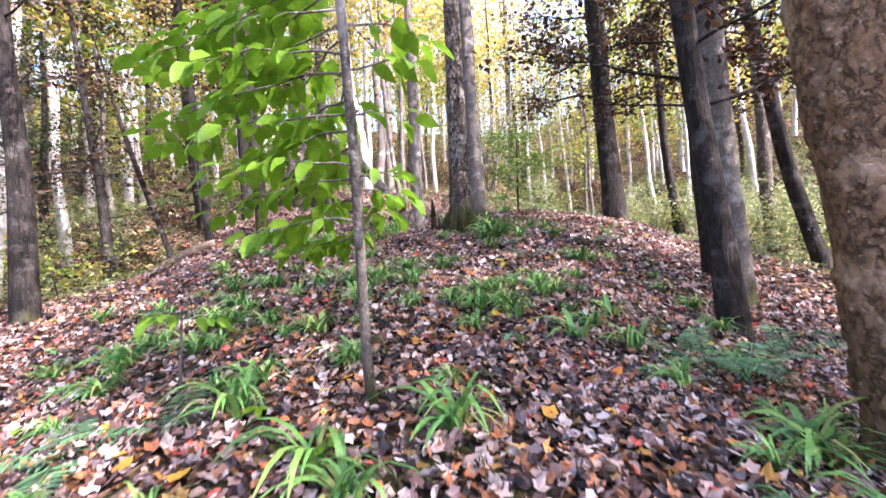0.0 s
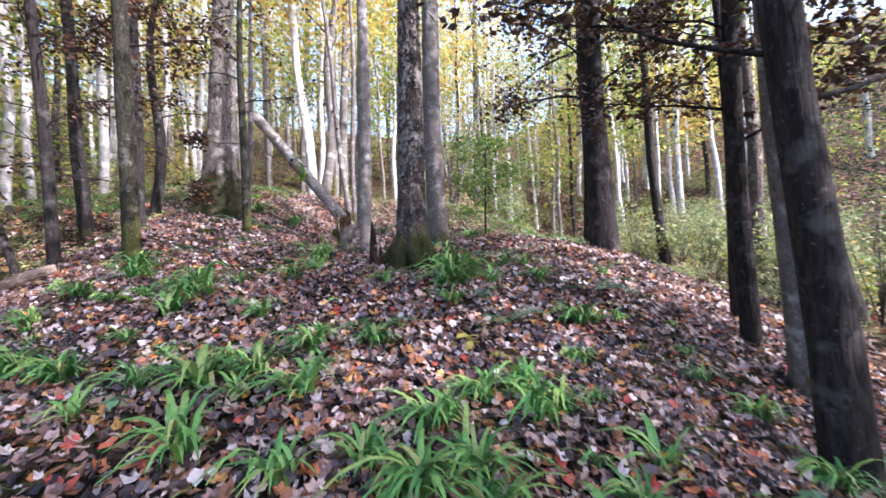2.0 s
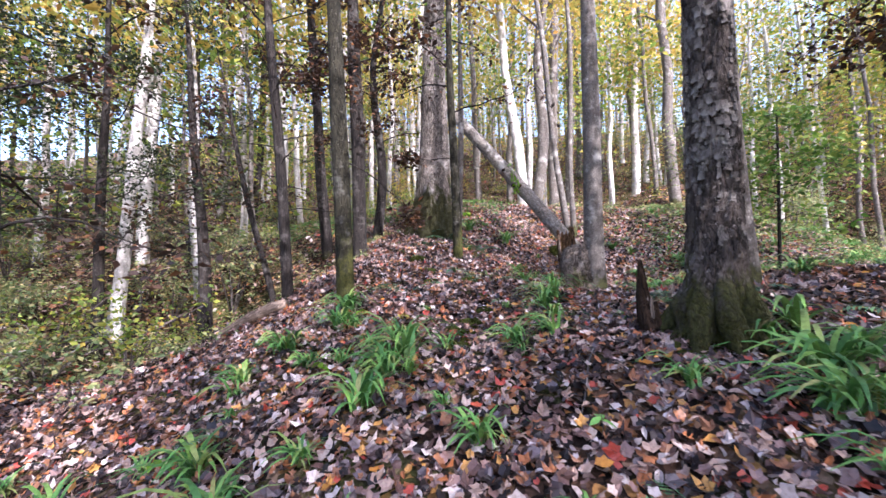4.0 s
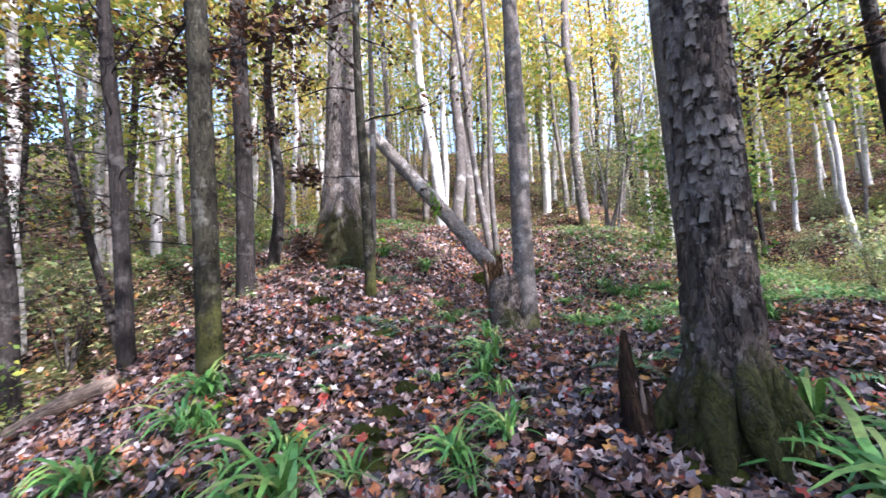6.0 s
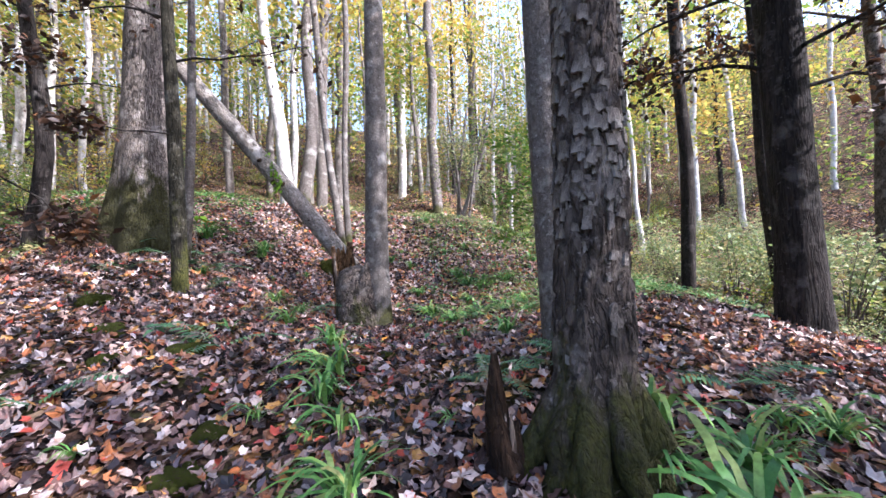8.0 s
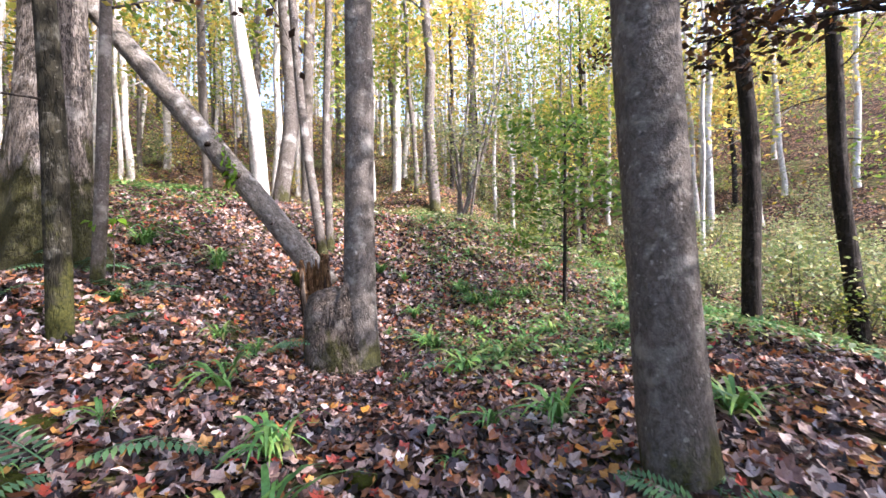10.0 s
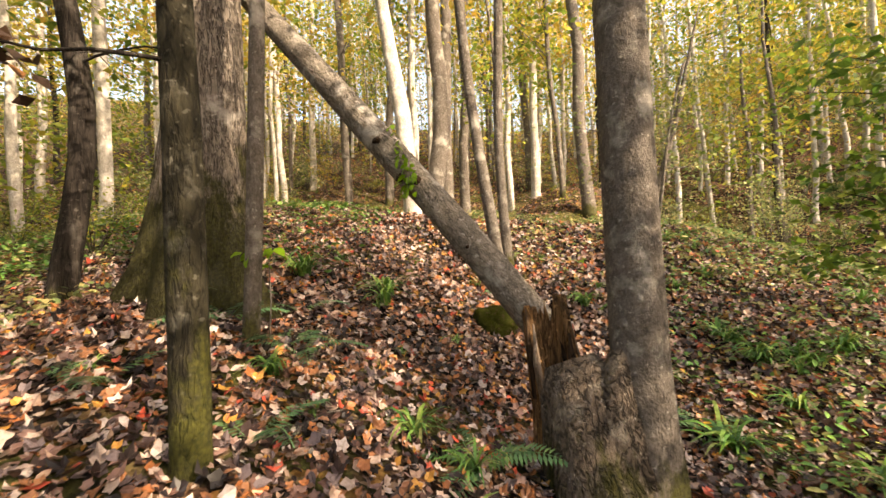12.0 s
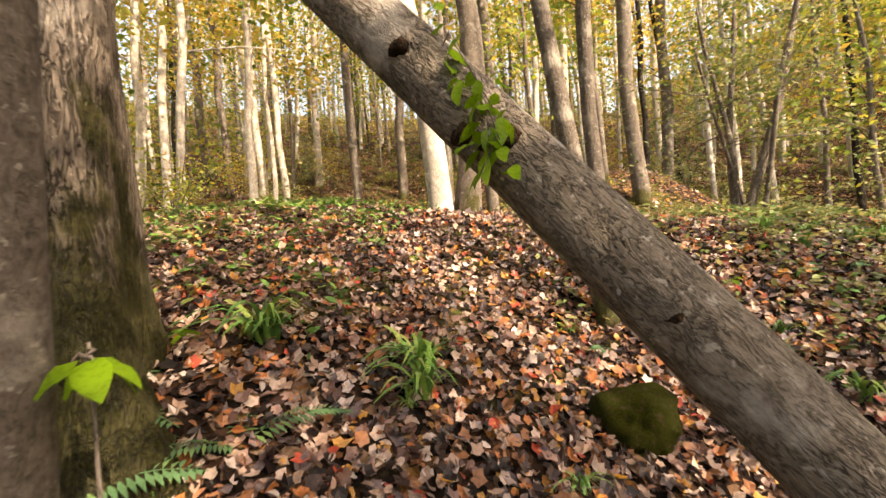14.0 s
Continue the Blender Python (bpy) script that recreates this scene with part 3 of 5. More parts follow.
tree("tree", -10.0, 9.8, (0.085, 0.03), 0.14, 0.1, 5.5, 12, PALE, "pale leaning birch-like tree on the slope", 23, 12, 0.4, 0.02, crown=Y_CROWN)
tree("tree", -3.2, 18.2, (-0.1, 0.0), 0.18, 0.14, 5, 18, PALE, "sunlit pale tree with a mossy foot on the slope", 24, 20, 0.5, 0.05, crown=Y_CROWN)
tree("tree", -2.86, 18.55, (0.045, 0.0), 0.19, 0.16, 5, 15, GREY, "brown tree with a curved swollen foot", 25, 14, 0.6, 0.12, crown=Y_CROWN)
tree("tree", -1.5, 15.6, (-0.09, 0.0), 0.085, 0.07, 5.2, 12, GREY, "slim grey tree, one of a forked pair", 26, 12, 0.3, 0.04, crown=(GREEN_CROWN, 1200, 5, 12, 2.2, 0.13), group="forked pair")
tree("tree", -1.38, 15.8, (0.01, 0.0), 0.075, 0.06, 5.2, 12, GREY, "slim grey tree, one of a forked pair", 27, 12, 0.3, 0.05, crown=(YELLOW_CROWN, 1200, 5, 12, 2.2, 0.13), group="forked pair")
for k, (lx, ly, ln) in enumerate(((0.3, 0.02, 6.0), (0.12, 0.1, 5.2), (-0.05, 0.05, 5.0), (0.2, -0.1, 4.5), (-0.16, 0.0, 4.0))):
    tree("tree", 1.85 + 0.1 * k, 20.2 + 0.13 * (k % 3), (lx, ly), 0.085 - 0.012 * k, 0.05 - 0.006 * k, 4.5, ln, GREY, "thin stem of a clump of young trees, few yellow leaves", 30 + k, 9, 0.3, 0.06, limbs=((6, 2.0, ln - 0.5, 1.5, 0.012, BUSH, 4, 0.11, 0.2),), group="clump of young stems")
tree("tree", 0.53, 29.66, (0.029, 0.0), 0.21, 0.18, 6, 19, PALE, "pale sunlit tree on the slope beyond the gully", 37, 14, 0.4, 0.03, crown=Y_CROWN)
tree("tree", 2.35, 14.02, (0.02, 0.0), 0.032, 0.022, 2.5, 3.1, DARK, "young tree with bright green leaves", 36, 9, 0.2, 0.03, limbs=((18, 0.8, 3.0, 1.1, 0.009, YOUNG, 6, 0.12, 0.16),))
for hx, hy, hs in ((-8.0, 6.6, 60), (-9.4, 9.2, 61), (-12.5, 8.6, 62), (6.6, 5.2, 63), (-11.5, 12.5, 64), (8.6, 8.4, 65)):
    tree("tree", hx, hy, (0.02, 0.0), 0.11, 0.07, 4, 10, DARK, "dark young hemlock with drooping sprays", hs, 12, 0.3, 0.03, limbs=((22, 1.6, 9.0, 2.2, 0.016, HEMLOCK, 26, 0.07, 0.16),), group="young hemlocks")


# ---------------------------------------------------------------- far woods: a few kinds, repeated; unseen shade trees by the start
def far_kind(seed, r, height, mat, mat_leaf, label, count=1100, sweep=0.0, leaf_size=0.24):
    ob = thing("tree", 0, 0, 0, label, "tree", "woods on the slope")
    line = stem_line(height, (0.01 * (seed % 3 - 1), 0.0), 0.06, seed, 10, sweep)
    v, f = tube(line, stem_radii(line, r, r * 0.75, height * 0.5), 8, seed, 0.05, 0.3)
    part("trunk", mesh("trunk", v, f, mat), ob)
    rs = np.random.RandomState(seed)
    k = 26
    h = rs.uniform(height * 0.28, height, k)
    a, rr = rs.uniform(0, 6.28, k), rs.uniform(0.3, 2.6, k)
    c = np.stack([rr * np.cos(a), rr * np.sin(a), h], 1)
    v, f = leaf_cloud(seed, c, count // k, leaf_size, 0.65)
    part("crown", mesh("crown", v, f, mat_leaf), ob)
    for q in c[:5]:
        v, f = tube([(0, 0, q[2] * 0.85), (q[0] * 0.5, q[1] * 0.5, q[2] * 0.95), tuple(q)], [r * 0.25, r * 0.16, r * 0.05], 5, 0, 0)
        part("limb", mesh("limb", v, f, mat), ob)
    return ob


KINDS = [
    far_kind(101, 0.17, 19, PALE, YELLOW_CROWN, "pale straight tree with yellow leaves in far woods"),
    far_kind(102, 0.13, 17, PALE, GREEN_CROWN, "slim pale tree with yellow-green leaves in far woods"),
    far_kind(103, 0.2, 20, GREY, YELLOW_CROWN, "grey tree with golden leaves in far woods"),
    far_kind(104, 0.1, 14, GREY, GREEN_CROWN, "thin grey tree with green leaves in far woods"),
    far_kind(105, 0.14, 17, DARK, YELLOW_CROWN, "dark slim tree with orange-yellow leaves in far woods", 700),
    far_kind(106, 0.09, 15, PALE, YELLOW_CROWN, "thin pale tree with few leaves in far woods", 350),
    # dense crown, only for the unseen trees added to keep sun off the ground
    far_kind(107, 0.22, 18, DARK, GREEN_CROWN, "leafy dark tree with a dense green-yellow crown, out of view, added for shade", 2400, 0.0, 0.34),
]
rsf = np.random.RandomState(12)
spots = []


def far_spot(x0, x1, y0, y1, gap):
    for _ in range(60):
        x, y = rsf.uniform(x0, x1), rsf.uniform(y0, y1)
        if y < 20 and -9 < x < 9:
            continue
        if all((x - a) ** 2 + (y - b) ** 2 > gap * gap for a, b in spots):
            spots.append((x, y))
            return x, y
    return None


used = set()
# last three zones are out of view, planted to shade the path
for zone, number, gap in (((-24, 26, 23, 44), 105, 1.3), ((-34, -10, 4, 26), 58, 1.7), ((11, 36, 4, 26), 32, 1.9), ((4, 30, -18, -4), 24, 2.5), ((7, 20, -4, 3.0), 11, 2.2), ((-22, 4, -18, -5), 12, 2.6)):
    for _ in range(number):
        p = far_spot(*zone, gap)
        if p is None:
            continue
        if p[1] < 22 and any(in_gap((p[0], p[1], lift1(*p) + h), 1.6) for h in (7, 10, 13, 16)):
            continue
        k = rsf.choice(len(KINDS), p=(0.24, 0.22, 0.16, 0.14, 0.08, 0.16, 0.0))
        # unseen trees beside and behind the start take the dense shading crown
        if p[1] < 3.2:
            k = 6
        s = rsf.uniform(0.8, 1.25)
        m = pose(p[0], p[1], lift1(*p), rsf.uniform(-3, 3), rsf.uniform(-3, 3), rsf.uniform(0, 360)) @ Matrix.Scale(s, 4)
        if k in used:
            copy_thing(KINDS[k], m)
        else:
            used.add(k)
            KINDS[k].matrix_basis = m


def shrub_kind(seed, mat_leaf, label, wide=0.9, high=1.3, count=420, size=0.09):
    ob = thing("shrub", 0, 0, 0, label, "shrub", "undergrowth on the slope")
    rs = np.random.RandomState(seed)
    pieces, ends = [], []
    for k in range(9):
        a = rs.uniform(0, 6.28)
        tip = np.array((wide * rs.uniform(0.2, 1) * math.cos(a), wide * rs.uniform(0.2, 1) * math.sin(a), high * rs.uniform(0.5, 1)))
        mid = tip * (0.35, 0.35, 0.6) + rs.normal(0, 0.05, 3)
        pieces.append(tube([(0, 0, -0.1), mid, tip], [0.012, 0.008, 0.003], 4, k, 0))
        ends += [mid, (mid + tip) / 2, tip]
    v, f = join(pieces)
    tagged(part("stem", mesh("stem", v, f, TWIG), ob), kind="stuff")
    v, f = leaf_cloud(seed, ends, count // len(ends), size, 0.17)
    part("foliage", mesh("foliage", v, f, mat_leaf), ob)
    return ob


SHRUBS = [
    shrub_kind(201, BUSH, "green-brown leafy shrub on the slope"),
    shrub_kind(202, GREEN_CROWN, "yellow-green leafy shrub on the slope", 1.1, 1.0),
    shrub_kind(203, BUSH, "low spreading green shrub on the slope", 1.2, 0.6, 500, 0.08),
    shrub_kind(204, YELLOW_CROWN, "golden autumn shrub on the slope", 0.8, 1.6, 300),
    shrub_kind(205, BUSH, "tall thin green shrub on the bank", 0.8, 2.4, 520),
]
used = set()
for zone, number, kinds in (((-16, 3, 20, 38), 46, (0, 1, 2, 3)), ((3, 22, 18, 34), 84, (0, 1, 2, 4)), ((6.5, 18, 5, 18), 74, (0, 2, 4, 1)), ((6.5, 14, 12, 21), 44, (0, 2, 4)), ((-18, -7, 5, 20), 46, (0, 1, 2)), ((-30, 30, 38, 60), 50, (0, 1, 3, 4))):
    for _ in range(number):
        x, y = rsf.uniform(zone[0], zone[1]), rsf.uniform(zone[2], zone[3])
        if -7 < x < -1.5 and 14 < y < 27:
            continue
        k = kinds[rsf.randint(len(kinds))]
        m = pose(x, y, lift1(x, y), 0, 0, rsf.uniform(0, 360)) @ Matrix.Scale(rsf.uniform(0.6, 1.25), 4)
        if k in used:
            copy_thing(SHRUBS[k], m)
        else:
            used.add(k)
            SHRUBS[k].matrix_basis = m


def far_woods(seed, count, x0, x1, y0, y1, high, mat, label, size):
    """The mass of leaves of the woods far up the slope, in loose sprays with gaps."""
    rs = np.random.RandomState(seed)
    k = count // 30
    x, y = rs.uniform(x0, x1, k), rs.uniform(y0, y1, k)
    z = lift(x, y) + high * rs.uniform(0.02, 1, k) ** 1.2
    v, f = leaf_cloud(seed, np.stack([x, y, z], 1), 30, size, 0.8)
    tagged(new("far_woods", mesh("far_woods", v, f, mat)), label, "woods", kind="stuff")


def far_trunks(seed, count, x0, x1, y0, y1, mat, label):
    """The stems of the woods beyond those that can be told apart."""
    rs = np.random.RandomState(seed)
    pieces = []
    for k in range(count):
        x, y, h = rs.uniform(x0, x1), rs.uniform(y0, y1), rs.uniform(13, 20)
        lx, ly, r = rs.normal(0, 0.03), rs.normal(0, 0.03), rs.uniform(0.07, 0.2)
        z = lift1(x, y)
        pieces.append(tube([(x, y, z - 0.3), (x + lx * h * 0.5, y + ly * h * 0.5, z + h * 0.5), (x + lx * h, y + ly * h, z + h)], [r, r * 0.75, r * 0.3], 7, seed + k, 0.04))
    v, f = join(pieces)
    tagged(new("far_trunks", mesh("far_trunks", v, f, mat)), label, "woods", kind="stuff")


far_trunks(501, 130, -50, 46, 44, 80, PALE, "pale stems of the woods far up the slope")
far_trunks(502, 60, -50, 46, 42, 80, GREY, "grey stems of the woods far up the slope")
far_woods(401, 75000, -50, 40, 36, 78, 17, YELLOW_CROWN, "golden leaves of the woods up the slope", 0.25)
far_woods(402, 30000, -50, 45, 34, 78, 12, GREEN_CROWN, "yellow-green leaves of the woods up the slope", 0.3)
far_woods(403, 15000, 20, 46, 8, 45, 9, GREEN_CROWN, "green leaves of the woods across the gully", 0.26)
far_woods(404, 34000, -42, -12, 2, 40, 15, GREEN_CROWN, "green leaves of the woods along the slope", 0.26)
far_woods(405, 12000, -40, 40, 28, 50, 5, BUSH, "brown-green undergrowth up the slope", 0.2)


def ground_cover(seed, count, x0, x1, y0, y1, mat, label, size=0.06, clump=0.5):
    rs = np.random.RandomState(seed)
    k = count // 14
    cx, cy = rs.uniform(x0, x1, k), rs.uniform(y0, y1, k)
    x, y = np.repeat(cx, 14) + rs.normal(0, clump * 0.3, k * 14), np.repeat(cy, 14) + rs.normal(0, clump * 0.3, k * 14)
    z = floor_at(x, y) + rs.uniform(0.03, 0.16, k * 14)
    v, f = scatter(OVAL, OVAL_F, np.stack([x, y, z], 1), size * rs.uniform(0.5, 1.4, k * 14), turn_frames(rs, k * 14, 0.5))
    tagged(new("ground_cover", mesh("ground_cover", v, f, mat)), label, "undergrowth", kind="stuff")


ground_cover(301, 6500, 0.2, 6.5, 11.2, 19, SEDGE, "low green herbs on the bank of the gully", 0.07)
ground_cover(305, 6500, 0.3, 6.5, 11.0, 20, BUSH, "yellowing herbs on the bank of the gully", 0.07)
ground_cover(306, 12000, -12, -3.4, 14.4, 25, SEDGE, "green herbs beside the path up the slope", 0.08)
ground_cover(307, 7500, -2.0, 3.5, 15.5, 24, BUSH, "yellow-green herbs on the slope above the gully", 0.08)
ground_cover(302, 14000, -16, -5.0, 7, 22, BUSH, "low green and yellow herbs on the slope", 0.08)
ground_cover(303, 9000, 6, 18, 4, 26, BUSH, "low green herbs below the bank", 0.09)
ground_cover(304, 9000, -14, 12, 20, 40, GREEN_CROWN, "yellow-green herbs on the far slope", 0.1, 0.8)

# ---------------------------------------------------------------- broken twin stem, leaning log
def log_piece(name, a, b, r0, r1, mat, label, category, seed, sides=16, bend=0.03, lump=0.05):
    """A stem lying or leaning from a to b, built along its own axis so that the bark runs with it."""
    a, b = Vector(a), Vector(b)
    rs = np.random.RandomState(seed)
    t = np.linspace(0, 1, 22)
    length = (b - a).length
    pts = np.stack([bend * np.sin(t * 5 + rs.uniform(0, 6)), bend * np.sin(t * 4 + rs.uniform(0, 6)), length * t], 1)
    v, f = tube(pts, np.linspace(r0, r1, 22), sides, seed, lump)
    ob = new(name)
    ob.matrix_basis = Matrix.Translation(a) @ (b - a).to_track_quat("Z", "Y").to_matrix().to_4x4()
    tagged(ob, label, category)
    part("stem", mesh("stem", v, f, mat), ob)
    return ob


LOG_A, LOG_B = np.array((-1.14, 13.3, 2.66)), np.array((-4.3, 14.1, 6.6))
fallen = log_piece("leaning_log", LOG_A, LOG_B, 0.155, 0.12, GREY_LOG, "grey broken stem leaning up from its stump", "log", 41, 22, 0.02, 0.035)
LOG_LENGTH = float(np.linalg.norm(LOG_B - LOG_A))
LOG_TURN = fallen.matrix_basis.to_3x3().inverted()
for t, turn, r in ((0.2, -6, 0.034), (0.35, 14, 0.042), (0.375, -30, 0.03), (0.1, 30, 0.022), (0.28, 38, 0.02), (0.46, 5, 0.025)):
    d = LOG_TURN @ (Vector((-2.1, 11.4, 3.6)) - Vector(LOG_A + (LOG_B - LOG_A) * t))
    a = math.atan2(d.y, d.x) + radians(turn)
    ca, sa, h = math.cos(a), math.sin(a), LOG_LENGTH * t
    v, f = tube([(0.11 * ca, 0.11 * sa, h), (0.142 * ca, 0.142 * sa, h + 0.004), (0.154 * ca, 0.154 * sa, h + 0.008), (0.146 * ca, 0.146 * sa, h + 0.008)], [r * 1.7, r * 1.25, r * 0.8, r * 0.45], 11, 3, 0.2)
    part("knot", mesh("knot", v, f, ROT), fallen, "dark knot in the bark")


def stub(x, y, z, label, seed, r, high, lean, mat_in, under=None):
    """A broken stump: an outer wall of splintered wood round a dark hollow."""
    if under is None:
        ob = thing("broken_stump", x, y, z, label, "stump")
    rs = np.random.RandomState(seed)
    sides = 26
    verts, faces = [], []
    tips = high * (0.55 + 0.45 * np.abs(np.sin(np.arange(sides) * 0.9 + seed))) * rs.uniform(0.7, 1.1, sides)
    for layer, inner in ((0, 1.0), (1, 0.62)):
        for i in range(5):
            for j in range(sides):
                a = j * 2 * math.pi / sides
                t = i / 4
                h = -0.25 + (tips[j] * (1 if layer == 0 else 0.97) + 0.25) * t
                rr = r * inner * (1.25 - 0.35 * t) * (1 + 0.08 * math.sin(3 * a + seed) + rs.uniform(-0.04, 0.04))
                verts.append((rr * math.cos(a) + lean[0] * max(h, 0), rr * math.sin(a) + lean[1] * max(h, 0), h))
        o = layer * 5 * sides
        for i in range(4):
            for j in range(sides):
                q = (o + i * sides + j, o + i * sides + (j + 1) % sides, o + (i + 1) * sides + (j + 1) % sides, o + (i + 1) * sides + j)
                faces.append(q if layer == 0 else q[::-1])
    top0, top1 = 4 * sides, 9 * sides
    faces += [(top0 + j, top0 + (j + 1) % sides, top1 + (j + 1) % sides, top1 + j) for j in range(sides)]
    if under is None:
        part("wall", mesh("wall", verts, faces, mat_in, False), ob)
    else:
        ob = part("broken_top", mesh("broken_top", verts, faces, mat_in, False), under, label)
        ob.location = (x, y, z)
    v, f = tube([(0, 0, -0.2), (lean[0] * high * 0.3, lean[1] * high * 0.3, high * 0.3)], [r * 0.66, r * 0.6], 14, seed, 0.1)
    part("heartwood", mesh("heartwood", v, f, ROT), ob, "dark rotten core")
    for k in range(6):
        a = rs.uniform(0, 6.28)
        b = np.array((r * 0.8 * math.cos(a), r * 0.8 * math.sin(a), high * 0.35))
        v, f = tube([b, b + (0.01, 0.0, high * 0.3), b + (lean[0] * high * 0.5 + 0.02, lean[1] * high * 0.5, high * rs.uniform(0.5, 0.85))], [0.03, 0.022, 0.004], 5, k, 0.15)
        part("splinter", mesh("splinter", v, f, CUT), ob)
    return ob


def torn_top(owner, x, y, z):
    """The torn end of the broken stem: a shell of wood, high at one side and behind, open in front onto a rotten hollow."""
    sides, layers = 44, 9
    verts, faces = [], []
    for wall in (0, 1):
        for i in range(layers):
            for j in range(sides):
                a = j * 2 * math.pi / sides
                front = max(0.0, math.cos(a - radians(285)))
                high = 0.66 - 0.42 * front ** 0.8 + 0.1 * math.sin(7 * a) * math.sin(3 * a + 1) + 0.05 * math.sin(19 * a) + 0.13 * max(0.0, math.cos(a - radians(40))) ** 6
                t = i / (layers - 1)
                h = -0.3 + (high + 0.3) * t
                r = (0.2 - 0.035 * t) * (1 + 0.1 * math.sin(3 * a + 0.5) + 0.05 * math.sin(9 * a + 4 * t))
                r *= 0.97 - 0.3 * wall + 0.02 * math.sin(13 * a + 9 * t)
                verts.append((r * math.cos(a) - 0.1 * max(h, 0), r * math.sin(a) + 0.12 * max(h, 0), h))
        o = wall * layers * sides
        for i in range(layers - 1):
            for j in range(sides):
                q = (o + i * sides + j, o + i * sides + (j + 1) % sides, o + (i + 1) * sides + (j + 1) % sides, o + (i + 1) * sides + j)
                faces.append(q[::-1] if wall else q)
    top, low = (layers - 1) * sides, (2 * layers - 1) * sides
    faces += [(top + j, top + (j + 1) % sides, low + (j + 1) % sides, low + j) for j in range(sides)]
    shell = part("broken_top", mesh("broken_top", verts, faces, TORN), owner, "torn orange-brown wood of the broken stem")
    shell.location = (x, y, z)
    v, f = tube([(0, 0, -0.25), (-0.01, 0.02, 0.02), (-0.02, 0.03, 0.1)], [0.16, 0.15, 0.09], 16, 4, 0.16)
    part("heartwood", mesh("heartwood", v, f, ROT), shell, "dark rotten core")
    rs = np.random.RandomState(3)
    for k, deg in enumerate((20, 48, 75, 110, 150, 185, 215, 330)):
        a = radians(deg)
        b = np.array((0.15 * math.cos(a), 0.15 * math.sin(a), 0.15))
        tip = b + (-0.05 + rs.uniform(-0.03, 0.03), 0.06, rs.uniform(0.35, 0.62))
        v, f = tube([b, (b + tip) / 2 + rs.normal(0, 0.01, 3), tip], [0.035, 0.026, 0.004], 6, k, 0.2)
        part("splinter", mesh("splinter", v, f, CUT if k % 3 == 0 else ROT), shell)


# the broken half of the twin tree: a stout foot joined to the grey tree, with the torn top
v, f = tube([(-0.28, -0.02, -0.35), (-0.29, 0.0, 0.0), (-0.31, 0.03, 0.18), (-0.33, 0.06, 0.38), (-0.35, 0.1, 0.58), (-0.38, 0.14, 0.76), (-0.41, 0.17, 0.86)], [0.4, 0.36, 0.33, 0.3, 0.27, 0.22, 0.15], 40, 8, 0.085)
part("foot", mesh("foot", v, f, FOOT), grey, "stout mossy foot of the broken twin stem")
v, f = tube([(-0.06, -0.04, 0.2), (-0.14, 0.0, 0.55), (-0.1, 0.02, 0.82), (-0.04, 0.02, 1.02)], [0.2, 0.19, 0.14, 0.09], 24, 14, 0.1)
part("shoulder", mesh("shoulder", v, f, FOOT), grey, "ridge of bark between the two stems")
torn_top(grey, -0.46, 0.2, 0.46)
stub(-0.04, 8.4, lift1(-0.04, 8.4) - 0.05, "jagged rotten stump with a tall splinter beside the tree", 9, 0.075, 0.34, (-0.1, 0.0), ROT)
log_piece("splinter_snag", (-0.04, 8.4, lift1(-0.04, 8.4) - 0.1), (-0.13, 8.36, lift1(-0.13, 8.36) + 0.6), 0.1, 0.012, ROT, "tall pointed splinter of a rotten stump", "stump", 17, 11, 0.015, 0.22)
log_piece("root", (-0.45, 12.35, lift1(-0.45, 12.35) + 0.12), (-0.12, 12.75, lift1(-0.12, 12.75) - 0.04), 0.07, 0.035, ROT, "short dead branch at the foot of the tree", "branch", 3, 9)
log_piece("dead_stake", (0.52, 9.02, lift1(0.52, 9.02) - 0.08), (0.62, 9.34, lift1(0.62, 9.34) + 0.22), 0.075, 0.05, ROT, "reddish rotten stake leaning on the tree", "branch", 4, 10)
log_piece("log", (-5.4, 8.75, lift1(-5.4, 8.75) + 0.06), (-4.52, 9.05, lift1(-4.52, 9.05) + 0.07), 0.085, 0.08, CUT, "short cut log with weathered pale wood", "log", 5, 14)
log_piece("log", (-6.7, 9.75, lift1(-6.7, 9.75) + 0.07), (-5.7, 9.95, lift1(-5.7, 9.95) + 0.08), 0.1, 0.09, CUT, "short cut log lying under the trees", "log", 6, 14)


def stick(x0, y0, x1, y1, r, seed, label="thin dead stick on the leaves"):
    rs = np.random.RandomState(seed)
    t = np.linspace(0, 1, 7)
    x, y = x0 + (x1 - x0) * t + rs.normal(0, 0.012, 7), y0 + (y1 - y0) * t + rs.normal(0, 0.012, 7)
    z = floor_at(x, y) + r + 0.02
    v, f = tube(np.stack([x - x0, y - y0, z - z[0]], 1), np.linspace(r, r * 0.5, 7), 6, seed, 0.1)
    ob = new("stick", mesh("stick", v, f, TWIG))
    ob.location = (x0, y0, z[0])
    tagged(ob, label, "stick", "fallen sticks")


stick(-2.68, 11.95, -2.51, 12.59, 0.014, 1)
stick(-2.70, 14.15, -2.43, 14.05, 0.01, 2)
stick(2.32, 6.72, 3.14, 6.61, 0.014, 3)
stick(-0.29, 7.96, -0.01, 8.43, 0.012, 4)
rss = np.random.RandomState(6)
for k in range(26):
    x, y, a, ln = rss.uniform(-4.5, 4), rss.uniform(2.5, 16), rss.uniform(0, 6.28), rss.uniform(0.25, 0.8)
    stick(x, y, x + ln * math.cos(a), y + ln * math.sin(a), rss.uniform(0.004, 0.01), 20 + k)

